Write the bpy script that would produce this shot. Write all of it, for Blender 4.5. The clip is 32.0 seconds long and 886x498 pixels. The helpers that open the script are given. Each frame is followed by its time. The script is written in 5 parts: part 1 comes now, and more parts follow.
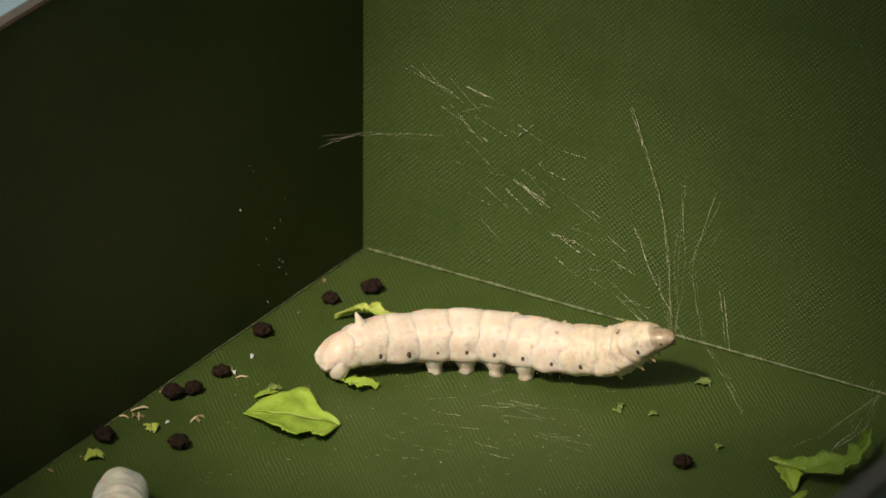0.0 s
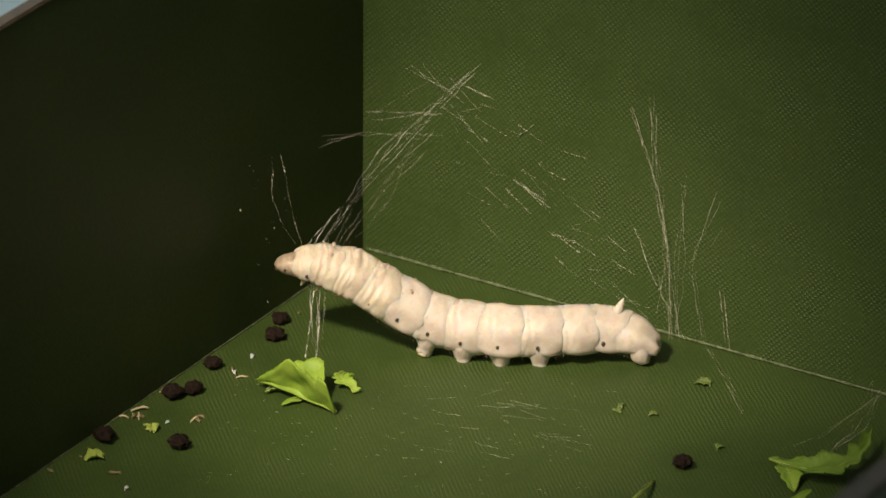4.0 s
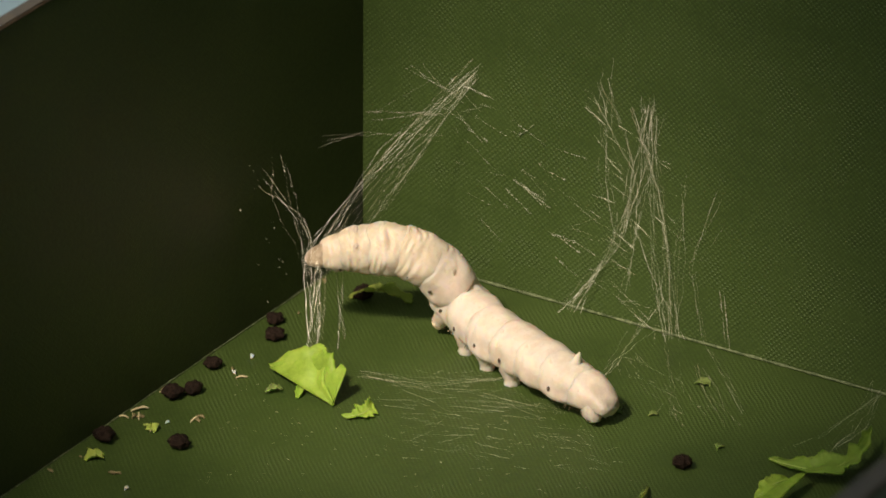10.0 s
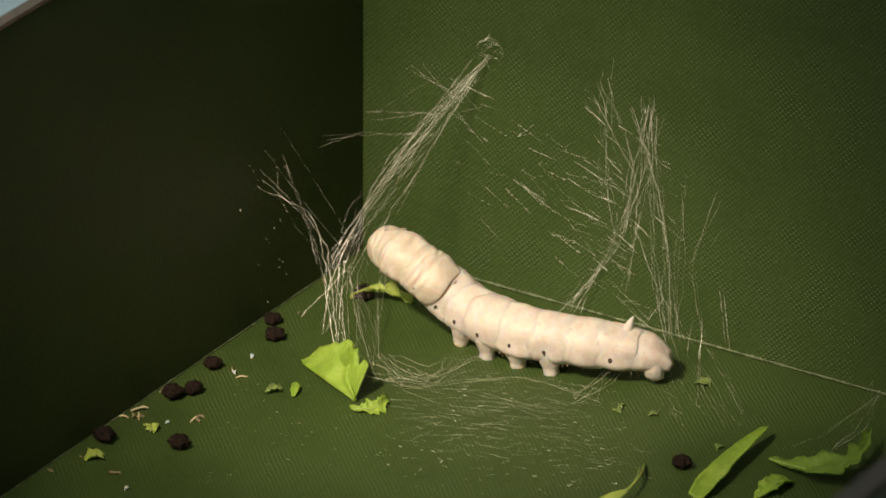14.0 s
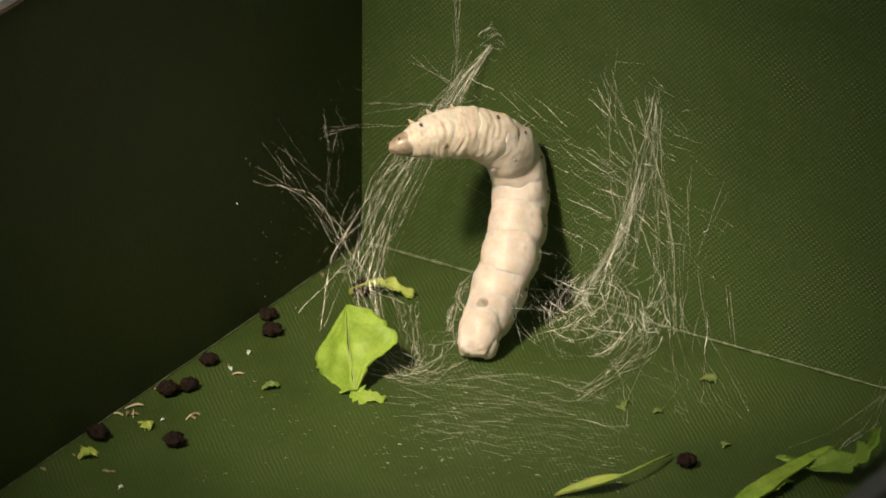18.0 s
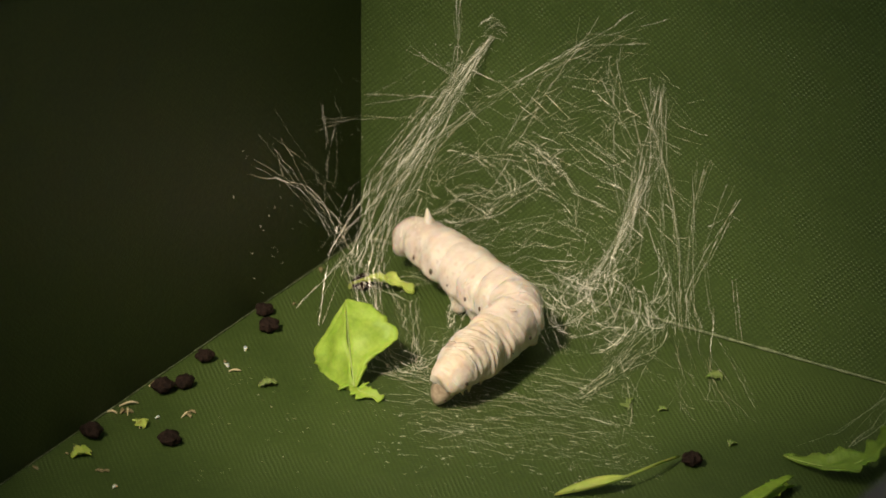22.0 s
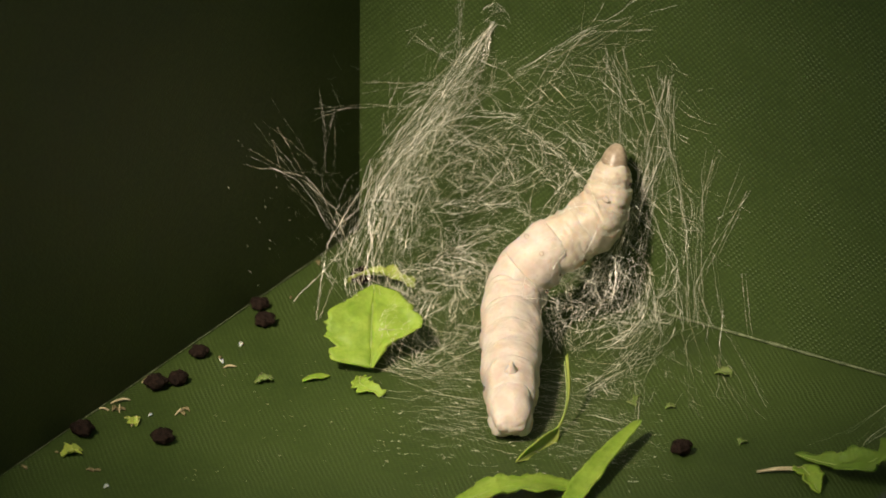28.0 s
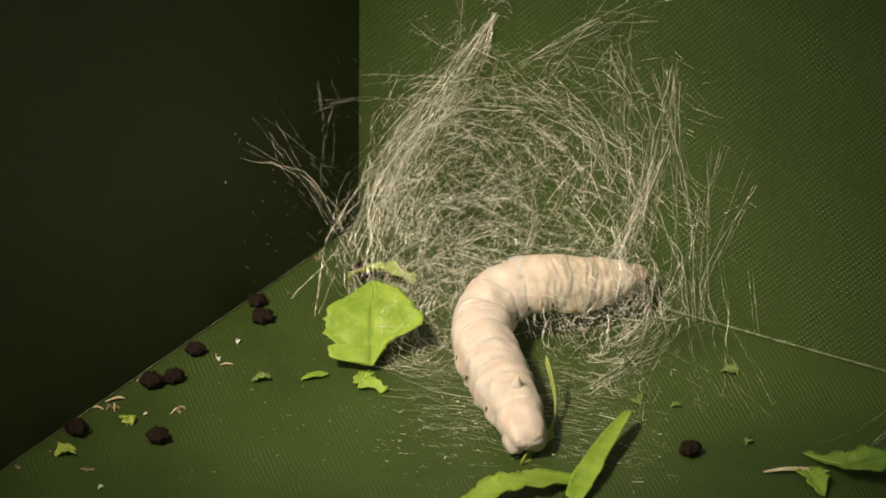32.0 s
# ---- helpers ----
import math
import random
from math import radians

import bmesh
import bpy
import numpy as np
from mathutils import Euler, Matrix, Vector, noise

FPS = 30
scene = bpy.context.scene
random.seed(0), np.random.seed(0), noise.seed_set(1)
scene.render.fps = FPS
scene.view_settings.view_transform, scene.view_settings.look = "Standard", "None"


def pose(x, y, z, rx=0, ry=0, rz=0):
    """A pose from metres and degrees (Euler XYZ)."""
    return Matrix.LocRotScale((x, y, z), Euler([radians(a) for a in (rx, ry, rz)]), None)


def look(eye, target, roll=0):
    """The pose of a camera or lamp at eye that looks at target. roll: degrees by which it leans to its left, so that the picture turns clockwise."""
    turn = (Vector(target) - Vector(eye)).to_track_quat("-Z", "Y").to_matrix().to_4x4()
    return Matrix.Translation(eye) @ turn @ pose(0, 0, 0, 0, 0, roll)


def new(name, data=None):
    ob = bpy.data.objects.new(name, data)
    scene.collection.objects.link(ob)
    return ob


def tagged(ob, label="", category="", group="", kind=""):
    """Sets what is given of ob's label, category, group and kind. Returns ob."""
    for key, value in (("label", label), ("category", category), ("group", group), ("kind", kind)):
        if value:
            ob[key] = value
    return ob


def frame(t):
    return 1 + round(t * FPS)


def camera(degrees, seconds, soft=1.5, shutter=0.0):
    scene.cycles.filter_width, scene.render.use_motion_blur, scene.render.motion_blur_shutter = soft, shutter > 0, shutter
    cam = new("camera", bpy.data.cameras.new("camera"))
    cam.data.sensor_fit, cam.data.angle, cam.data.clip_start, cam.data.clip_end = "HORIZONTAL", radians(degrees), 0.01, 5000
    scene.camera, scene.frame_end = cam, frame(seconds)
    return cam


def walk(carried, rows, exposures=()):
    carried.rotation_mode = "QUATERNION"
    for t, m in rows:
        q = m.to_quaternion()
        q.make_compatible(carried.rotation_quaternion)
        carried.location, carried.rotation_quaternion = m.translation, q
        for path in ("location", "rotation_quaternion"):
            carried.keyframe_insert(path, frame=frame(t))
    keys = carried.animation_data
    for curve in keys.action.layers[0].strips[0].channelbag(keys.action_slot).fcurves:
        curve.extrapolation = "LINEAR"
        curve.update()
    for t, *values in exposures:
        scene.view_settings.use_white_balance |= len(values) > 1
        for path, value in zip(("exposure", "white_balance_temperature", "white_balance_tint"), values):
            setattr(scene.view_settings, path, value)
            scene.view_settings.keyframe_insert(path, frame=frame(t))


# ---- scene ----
# camera: long lens on a stand, still at first, then a slow steady push in
cam = camera(7.0, 32.0, soft=1.7)
cam.data.dof.use_dof = True
cam.data.dof.aperture_fstop = 36.0


def stand(t):
    """The camera's pose: eye, viewing angles and roll run evenly from 14.2 s to the end."""
    k = min(max((t - 14.2) / 17.8, 0.0), 1.0)
    s = 1.0 / (1.0 + 0.0935 * k)
    k = (1.0 - s) / (1.0 - 1.0 / 1.0935)
    eye = Vector((0.56364, -0.88243, 0.51141)).lerp(Vector((0.51613, -0.81088, 0.47283)), k)
    az, el, roll = (a + (b - a) * k for a, b in zip((31.8647, 26.0349, 0.3621), (31.7338, 26.3953, 0.4541)))
    az, el = radians(az), radians(el)
    way = Vector((-math.sin(az) * math.cos(el), math.cos(az) * math.cos(el), -math.sin(el)))
    return look(eye, eye + way, roll)


walk(cam, [(t, stand(t)) for t in (0.0, 7.0, 14.1, 14.3, 15.0, 16.5, 18.0, 20.0, 22.0, 24.0, 26.0, 28.0, 30.0, 32.0)])

# light: one warm lamp above and to the side, and the dim room round it
world = bpy.data.worlds.new("room_air")
scene.world = world
world.use_nodes = True
world.node_tree.nodes["Background"].inputs[0].default_value = (0.80, 0.80, 0.74, 1)
world.node_tree.nodes["Background"].inputs[1].default_value = 0.12
scene.view_settings.exposure = 0.0

desk = bpy.data.lights.new("desk_light", "SPOT")
desk.energy = 20.2
desk.color = (1.0, 0.83, 0.63)
desk.spot_size = radians(14.4)
desk.spot_blend = 1.0
desk.shadow_soft_size = 0.028
desk_light = new("desk_light", desk)
desk_light.matrix_world = look((0.03, -0.42, 0.46), (0.034, -0.028, 0.011))


# ---- materials ----
def material(name, rough=0.6):
    m = bpy.data.materials.new(name)
    m.use_nodes = True
    nt = m.node_tree
    b = nt.nodes["Principled BSDF"]
    b.inputs["Roughness"].default_value = rough
    return m, nt, b


def node(nt, kind, **values):
    n = nt.nodes.new(kind)
    for k, v in values.items():
        n.inputs[k.replace("_", " ")].default_value = v
    return n


def coords(nt, space="Object"):
    return nt.nodes.new("ShaderNodeTexCoord").outputs[space]


def ramp(nt, fac, stops):
    r = nt.nodes.new("ShaderNodeValToRGB")
    while len(r.color_ramp.elements) < len(stops):
        r.color_ramp.elements.new(0.5)
    for e, (p, c) in zip(r.color_ramp.elements, stops):
        e.position, e.color = p, (*c, 1)
    nt.links.new(fac, r.inputs[0])
    return r.outputs[0]


def bump(nt, b, height, strength, distance):
    n = node(nt, "ShaderNodeBump", Strength=strength, Distance=distance)
    nt.links.new(height, n.inputs["Height"])
    nt.links.new(n.outputs[0], b.inputs["Normal"])
    return n


def math_node(nt, op, a, c):
    n = nt.nodes.new("ShaderNodeMath")
    n.operation = op
    for i, v in enumerate((a, c)):
        if isinstance(v, (int, float)):
            n.inputs[i].default_value = v
        else:
            nt.links.new(v, n.inputs[i])
    return n.outputs[0]


def cloth(name, dark, light, axes, pitch=0.00094, show=0.40, least=0.5):
    """Bookbinding cloth: a fine weave along two axes, rubbed and stained."""
    m, nt, b = material(name, 0.62)
    co = coords(nt)
    sep = nt.nodes.new("ShaderNodeSeparateXYZ")
    warp = node(nt, "ShaderNodeTexNoise", Scale=190.0, Detail=5.0)
    nt.links.new(co, warp.inputs["Vector"])
    nt.links.new(co, sep.inputs[0])
    sway = math_node(nt, "MULTIPLY", math_node(nt, "SUBTRACT", warp.outputs[0], 0.5), 0.0006)
    waves = []
    for a in axes:
        x = math_node(nt, "ADD", sep.outputs[a], sway)
        x = math_node(nt, "MULTIPLY", x, 2 * math.pi / pitch)
        waves.append(math_node(nt, "SINE", x, 0.0))
    weave = math_node(nt, "MULTIPLY", waves[0], waves[1])
    fine = node(nt, "ShaderNodeTexNoise", Scale=1100.0, Detail=3.0, Roughness=0.6)
    patch = node(nt, "ShaderNodeTexNoise", Scale=38.0, Detail=5.0, Roughness=0.65)
    nt.links.new(co, fine.inputs["Vector"])
    nt.links.new(co, patch.inputs["Vector"])
    worn = node(nt, "ShaderNodeTexNoise", Scale=150.0, Detail=5.0, Roughness=0.75)
    nt.links.new(co, worn.inputs["Vector"])
    weave = math_node(nt, "MAXIMUM", weave, -0.15)
    weave = math_node(nt, "MULTIPLY", weave, math_node(nt, "MULTIPLY", math_node(nt, "SUBTRACT", worn.outputs[0], 0.30), 3.8))
    fade = math_node(nt, "MINIMUM", math_node(nt, "MAXIMUM", math_node(nt, "MULTIPLY", math_node(nt, "SUBTRACT", patch.outputs[0], 0.40), 5.0), least), 1.0)
    weave = math_node(nt, "MULTIPLY", weave, fade)
    weave = math_node(nt, "ADD", weave, 0.35)
    mix = math_node(nt, "ADD", math_node(nt, "MULTIPLY", weave, show), math_node(nt, "MULTIPLY", patch.outputs[0], 0.75))
    mix = math_node(nt, "ADD", mix, math_node(nt, "MULTIPLY", fine.outputs[0], 0.48))
    col = ramp(nt, mix, [(0.42, dark), (0.96, light)])
    nt.links.new(col, b.inputs["Base Color"])
    rough = math_node(nt, "ADD", math_node(nt, "MULTIPLY", patch.outputs[0], 0.3), 0.42)
    nt.links.new(rough, b.inputs["Roughness"])
    h = math_node(nt, "ADD", math_node(nt, "MULTIPLY", weave, 2.6 * show), math_node(nt, "MULTIPLY", fine.outputs[0], 0.8))
    bump(nt, b, h, 0.7, 0.00014)
    return m


CLOTH_FLOOR = cloth("green_cloth_floor", (0.018, 0.036, 0.007), (0.059, 0.096, 0.0175), (0, 1), 0.00094, 0.46, 0.45)
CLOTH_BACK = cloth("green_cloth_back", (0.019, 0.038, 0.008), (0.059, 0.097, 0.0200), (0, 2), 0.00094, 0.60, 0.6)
# same cloth in darker, browner colours: the sides' shade is put into the colour
CLOTH_SHADE = cloth("green_cloth_painted_shade", (0.018, 0.029, 0.0060), (0.052, 0.071, 0.015), (1, 2), 0.00094, 0.10)


def plain(name, dark, light, rough, scale, strength=0.3, distance=0.0002, detail=4.0, **extra):
    m, nt, b = material(name, rough)
    n = node(nt, "ShaderNodeTexNoise", Scale=scale, Detail=detail, Roughness=0.6)
    nt.links.new(coords(nt), n.inputs["Vector"])
    nt.links.new(ramp(nt, n.outputs[0], [(0.3, dark), (0.72, light)]), b.inputs["Base Color"])
    bump(nt, b, n.outputs[0], strength, distance)
    for k, v in extra.items():
        b.inputs[k.replace("_", " ")].default_value = v
    return m


RIM = plain("board_edge_brown", (0.022, 0.014, 0.006), (0.055, 0.036, 0.016), 0.8, 300)
SEAM = plain("worn_cloth_seam", (0.045, 0.070, 0.026), (0.24, 0.28, 0.15), 0.8, 1100)
TABLE = plain("pale_blue_tabletop", (0.42, 0.52, 0.56), (0.55, 0.64, 0.68), 0.5, 20)
PLASTER = plain("room_plaster", (0.34, 0.32, 0.29), (0.42, 0.40, 0.37), 0.9, 3)
BOARDS = plain("room_floorboards", (0.12, 0.08, 0.05), (0.22, 0.15, 0.09), 0.5, 6)
FRASS = plain("dark_frass", (0.006, 0.004, 0.003), (0.034, 0.020, 0.014), 0.85, 1400, 1.0, 0.0006, Specular_IOR_Level=0.15)
CRUMB = plain("dry_crumb", (0.15, 0.12, 0.055), (0.32, 0.27, 0.14), 0.8, 900)
STALK = plain("dry_stalk_cream", (0.46, 0.37, 0.20), (0.72, 0.64, 0.42), 0.6, 700)
SPIRACLE = plain("spiracle_dark", (0.035, 0.024, 0.018), (0.13, 0.09, 0.065), 0.5, 2500)
MOUTH = plain("mouth_brown", (0.08, 0.05, 0.03), (0.24, 0.16, 0.10), 0.5, 2200)
MARKING = plain("faint_marking", (0.46, 0.37, 0.30), (0.60, 0.50, 0.42), 0.5, 1800)
HEAD = plain("head_capsule", (0.24, 0.18, 0.125), (0.58, 0.47, 0.35), 0.35, 700, 0.4)
LEG = plain("amber_leg", (0.52, 0.42, 0.24), (0.70, 0.60, 0.40), 0.4, 900, 0.3, 0.0001)


def skin(name, dark, light, fold):
    """Caterpillar skin: waxy and translucent, with fine ring wrinkles and grey mottling."""
    m, nt, b = material(name, 0.50)
    b.inputs["Specular IOR Level"].default_value = 0.35
    co = coords(nt)
    mott = node(nt, "ShaderNodeTexNoise", Scale=420.0, Detail=5.0, Roughness=0.6)
    nt.links.new(co, mott.inputs["Vector"])
    big = node(nt, "ShaderNodeTexNoise", Scale=110.0, Detail=2.0)
    nt.links.new(co, big.inputs["Vector"])
    mix = math_node(nt, "ADD", math_node(nt, "MULTIPLY", mott.outputs[0], 0.55), math_node(nt, "MULTIPLY", big.outputs[0], 0.45))
    tint = ramp(nt, mix, [(0.40, dark), (0.54, light)])
    speck = node(nt, "ShaderNodeTexNoise", Scale=1050.0, Detail=3.0)
    nt.links.new(co, speck.inputs["Vector"])
    dots = ramp(nt, math_node(nt, "MULTIPLY", speck.outputs[0], math_node(nt, "ADD", big.outputs[0], 0.5)), [(0.60, (1, 1, 1)), (0.74, (0.84, 0.80, 0.77))])
    both = nt.nodes.new("ShaderNodeMix")
    both.data_type, both.blend_type = "RGBA", "MULTIPLY"
    both.inputs[0].default_value = 1.0
    nt.links.new(tint, both.inputs[6])
    nt.links.new(dots, both.inputs[7])
    nt.links.new(both.outputs[2], b.inputs["Base Color"])
    wave = node(nt, "ShaderNodeTexWave", Scale=120.0, Distortion=14.0, Detail=3.0)
    wave.inputs["Detail Scale"].default_value = 1.4
    wave.bands_direction = "X"
    nt.links.new(co, wave.inputs["Vector"])
    h = math_node(nt, "ADD", math_node(nt, "MULTIPLY", wave.outputs[1], fold), math_node(nt, "MULTIPLY", mott.outputs[0], 1.0))
    bump(nt, b, math_node(nt, "ADD", h, math_node(nt, "MULTIPLY", speck.outputs[0], 0.35)), 0.42, 0.00034)
    b.inputs["Subsurface Weight"].default_value = 0.6
    b.inputs["Subsurface Radius"].default_value = (1.0, 0.62, 0.34)
    b.inputs["Subsurface Scale"].default_value = 0.0015
    return m


SKIN = skin("pale_skin", (0.655, 0.555, 0.480), (0.755, 0.67, 0.600), 0.10)
SKIN_FRONT = skin("wrinkled_front_skin", (0.625, 0.52, 0.405), (0.755, 0.665, 0.56), 0.15)
SKIN_WHITE = skin("cool_white_skin", (0.60, 0.60, 0.54), (0.86, 0.86, 0.80), 0.4)


def leaf_material(name, dark, light):
    m, nt, b = material(name, 0.55)
    b.inputs["Specular IOR Level"].default_value = 0.3
    co = coords(nt)
    n = node(nt, "ShaderNodeTexNoise", Scale=230.0, Detail=7.0, Roughness=0.75)
    nt.links.new(co, n.inputs["Vector"])
    v = node(nt, "ShaderNodeTexVoronoi", Scale=520.0)
    v.feature = "DISTANCE_TO_EDGE"
    nt.links.new(co, v.inputs["Vector"])
    nt.links.new(ramp(nt, n.outputs[0], [(0.3, dark), (0.7, light)]), b.inputs["Base Color"])
    bump(nt, b, v.outputs[0], 0.35, 0.00015)
    b.inputs["Subsurface Weight"].default_value = 0.3
    b.inputs["Subsurface Radius"].default_value = (0.5, 1.0, 0.2)
    b.inputs["Subsurface Scale"].default_value = 0.0008
    return m


LEAF = leaf_material("fresh_leaf", (0.15, 0.26, 0.022), (0.35, 0.49, 0.075))
LEAF_PALE = leaf_material("yellowing_leaf", (0.26, 0.36, 0.05), (0.46, 0.55, 0.13))
# a darker green than the other leaf pieces
LEAF_DARK = leaf_material("darker_leaf", (0.10, 0.18, 0.02), (0.21, 0.32, 0.05))
LEAF_DULL = leaf_material("dull_leaf_crumb", (0.10, 0.15, 0.035), (0.24, 0.31, 0.10))
VEIN = plain("leaf_vein", (0.26, 0.38, 0.08), (0.40, 0.50, 0.16), 0.5, 800)

# sharp bright and dark flecks in the silk colour stand in for glints
SILK, _nt, _b = material("glint_flecked_silk", 0.32)
_b.inputs["Metallic"].default_value = 0.10
_n = node(_nt, "ShaderNodeTexNoise", Scale=2300.0, Detail=2.0, Roughness=0.7)
_nt.links.new(coords(_nt), _n.inputs["Vector"])
_i = _nt.nodes.new("ShaderNodeObjectInfo")
_f = math_node(_nt, "ADD", _n.outputs[0], math_node(_nt, "MULTIPLY", math_node(_nt, "SUBTRACT", _i.outputs["Random"], 0.5), 0.25))
_nt.links.new(ramp(_nt, _f, [(0.36, (0.42, 0.37, 0.24)), (0.45, (0.80, 0.75, 0.59)), (0.52, (0.98, 0.96, 0.88))]), _b.inputs["Base Color"])

HAIR = plain("belly_hair", (0.20, 0.14, 0.08), (0.42, 0.32, 0.20), 0.5, 900)


# ---- small mesh tools ----
def part(name, bm, mat, parent=None, label="", smooth=False):
    """Links a bmesh as one mesh object, under a thing or a part."""
    me = bpy.data.meshes.new(name)
    bm.to_mesh(me)
    bm.free()
    me.materials.append(mat)
    if smooth:
        me.polygons.foreach_set("use_smooth", [True] * len(me.polygons))
    ob = new(name, me)
    ob.parent = parent
    if label:
        ob["label"] = label
    return ob


def box(lo, hi, bevel=0.0, bm=None):
    bm = bm or bmesh.new()
    made = bmesh.ops.create_cube(bm, size=1.0)["verts"]
    for v in made:
        v.co = Vector([a + (b - a) * (c + 0.5) for a, b, c in zip(lo, hi, v.co)])
    if bevel:
        bmesh.ops.bevel(bm, geom=list({e for v in made for e in v.link_edges}), offset=bevel, segments=2, affect="EDGES")
    return bm


def lathe(profile, around=16, squash=1.0, bm=None, m=None, lump=None):
    """Rings along x from (x, radius) pairs, closed at both ends."""
    bm = bm or bmesh.new()
    rings, m = [], m or Matrix()
    for x, r in profile:
        ring = []
        for k in range(around):
            a = 2 * math.pi * k / around
            p = Vector((x, r * math.cos(a), r * math.sin(a) * squash))
            if lump:
                p = lump(p, a)
            ring.append(bm.verts.new(m @ p))
        rings.append(ring)
    for r0, r1 in zip(rings, rings[1:]):
        for k in range(around):
            bm.faces.new((r0[k], r0[(k + 1) % around], r1[(k + 1) % around], r1[k]))
    bm.faces.new(rings[0][::-1])
    bm.faces.new(rings[-1])
    return bm


def tubes(lines, radius, sides=3, glint_beads=0.0):
    """Thin round threads along polylines, as one bmesh; radius is one number or one for each line."""
    bm = bmesh.new()
    each = radius if isinstance(radius, list) else [radius] * len(lines)
    knots = random.Random(len(lines) + int(1e6 * glint_beads))
    for line, radius in zip(lines, each):
        rings, even, phase = [], radius, knots.uniform(0.0, 90.0)
        for i, p in enumerate(line):
            way = (line[min(i + 1, len(line) - 1)] - line[max(i - 1, 0)]).normalized()
            a = way.orthogonal().normalized()
            b = way.cross(a)
            radius = even
            # uneven thickness: small gum beads, and thin breaks that stand in for glints
            if glint_beads:
                radius *= max(0.2, 0.85 + 1.2 * noise.noise(Vector((i * 0.21, phase, 0.0))) + 1.3 * noise.noise(Vector((i * 0.93, phase, 7.0)))) * (knots.uniform(1.6, 2.4) if knots.random() < glint_beads else 1.0)
            rings.append([bm.verts.new(p + radius * (a * math.cos(k * 2 * math.pi / sides) + b * math.sin(k * 2 * math.pi / sides))) for k in range(sides)])
        for r0, r1 in zip(rings, rings[1:]):
            for k in range(sides):
                bm.faces.new((r0[k], r0[(k + 1) % sides], r1[(k + 1) % sides], r1[k]))
    return bm


# ---- the box and what it stands on ----
tagged(part("table", box((-0.55, -0.75, -0.108), (0.75, 0.55, -0.0042), 0.004), TABLE),
       "pale blue smooth tabletop under the green box", "table")

crate = tagged(new("box"), "open box lined with dark green woven cloth", "box")
part("floor_panel", box((-0.0035, -0.32, -0.004), (0.1775, 0.0035, 0.0)), CLOTH_FLOOR, crate, "green cloth bottom")
part("side_panel", box((-0.0022, -0.32, 0.0), (0.0, 0.0, 0.0757)), CLOTH_SHADE, crate, "green cloth side, coloured darker for shade")
part("back_panel", box((-0.0034, 0.0, 0.0), (0.1774, 0.0034, 0.0830)), CLOTH_BACK, crate, "green cloth back")
part("side_panel", box((0.1740, -0.32, 0.0), (0.1774, 0.0, 0.0757)), CLOTH_SHADE, crate)
part("front_panel", box((-0.0034, -0.3234, 0.0), (0.1774, -0.32, 0.0757)), CLOTH_BACK, crate)
for lo, hi in (((-0.0024, -0.3195, 0.0757), (0.0002, 0.0, 0.0764)), ((0.1738, -0.3195, 0.0757), (0.1776, 0.0, 0.0764))):
    part("rim", box(lo, hi, 0.0003), RIM, crate, "worn brown edge")


def seam(lo, hi, along, size=1.0):
    """The rubbed fold of cloth in a corner: a thin uneven bead."""
    bm, n = bmesh.new(), 170
    prof = [(i / n, 0.00021 + 0.00016 * noise.noise(Vector((i * 0.35, along * 7.0, 0))) + 0.00016 * noise.noise(Vector((i * 1.3, along * 3.0, 5)))) for i in range(n + 1)]
    lo, hi = Vector(lo), Vector(hi)
    q = (hi - lo).to_track_quat("X", "Z").to_matrix().to_4x4()
    return lathe([(u * (hi - lo).length, max(r * size, 0.00005)) for u, r in prof], 6, m=Matrix.Translation(lo) @ q)


part("seam", seam((0.0003, -0.0008, 0.0002), (0.0003, -0.31, 0.0002), 2, 0.34), SEAM, crate, "rubbed pale corner fold", True)
part("seam", seam((0.001, -0.0002, 0.0003), (0.1735, -0.0002, 0.0003), 1), SEAM, crate, "rubbed pale corner fold", True)

# ---- the plain room round it ----
for nm, lo, hi in (("wall_north", (-2.1, 2.0, -0.75), (2.1, 2.1, 1.8)), ("wall_south", (-2.1, -2.1, -0.75), (2.1, -2.0, 1.8)),
                   ("wall_east", (2.0, -2.0, -0.75), (2.1, 2.0, 1.8))):
    tagged(part(nm, box(lo, hi), PLASTER), "plain pale plaster room wall", "wall", kind="structure")
# this wall's opening and frame are made up, to house the added lamp below
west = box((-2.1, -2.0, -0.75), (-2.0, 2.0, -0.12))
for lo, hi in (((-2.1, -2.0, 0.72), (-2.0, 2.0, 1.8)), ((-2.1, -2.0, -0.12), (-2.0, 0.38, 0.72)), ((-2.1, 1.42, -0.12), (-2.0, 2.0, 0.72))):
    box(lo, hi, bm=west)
tagged(part("wall_west", west, PLASTER), "plain pale plaster room wall with an added opening", "wall", kind="structure")
added_opening = tagged(new("added_window"), "unseen white frame added round the tabletop fill lamp", "window", kind="structure")
for nm, lo, hi in (("added_sill", (-2.12, 0.38, -0.12), (-1.96, 1.42, -0.09)), ("added_frame", (-2.07, 0.38, 0.68), (-2.03, 1.42, 0.72)),
                   ("added_frame", (-2.07, 0.38, -0.09), (-2.03, 0.42, 0.68)), ("added_frame", (-2.07, 1.38, -0.09), (-2.03, 1.42, 0.68))):
    part(nm, box(lo, hi, 0.003), TABLE, added_opening)
tagged(part("floor", box((-2.1, -2.1, -0.85), (2.1, 2.1, -0.75)), BOARDS), "brown wooden room floor", "floor", kind="structure")
tagged(part("ceiling", box((-2.1, -2.1, 1.8), (2.1, 2.1, 1.9)), PLASTER), "plain pale plaster ceiling", "ceiling", kind="structure")
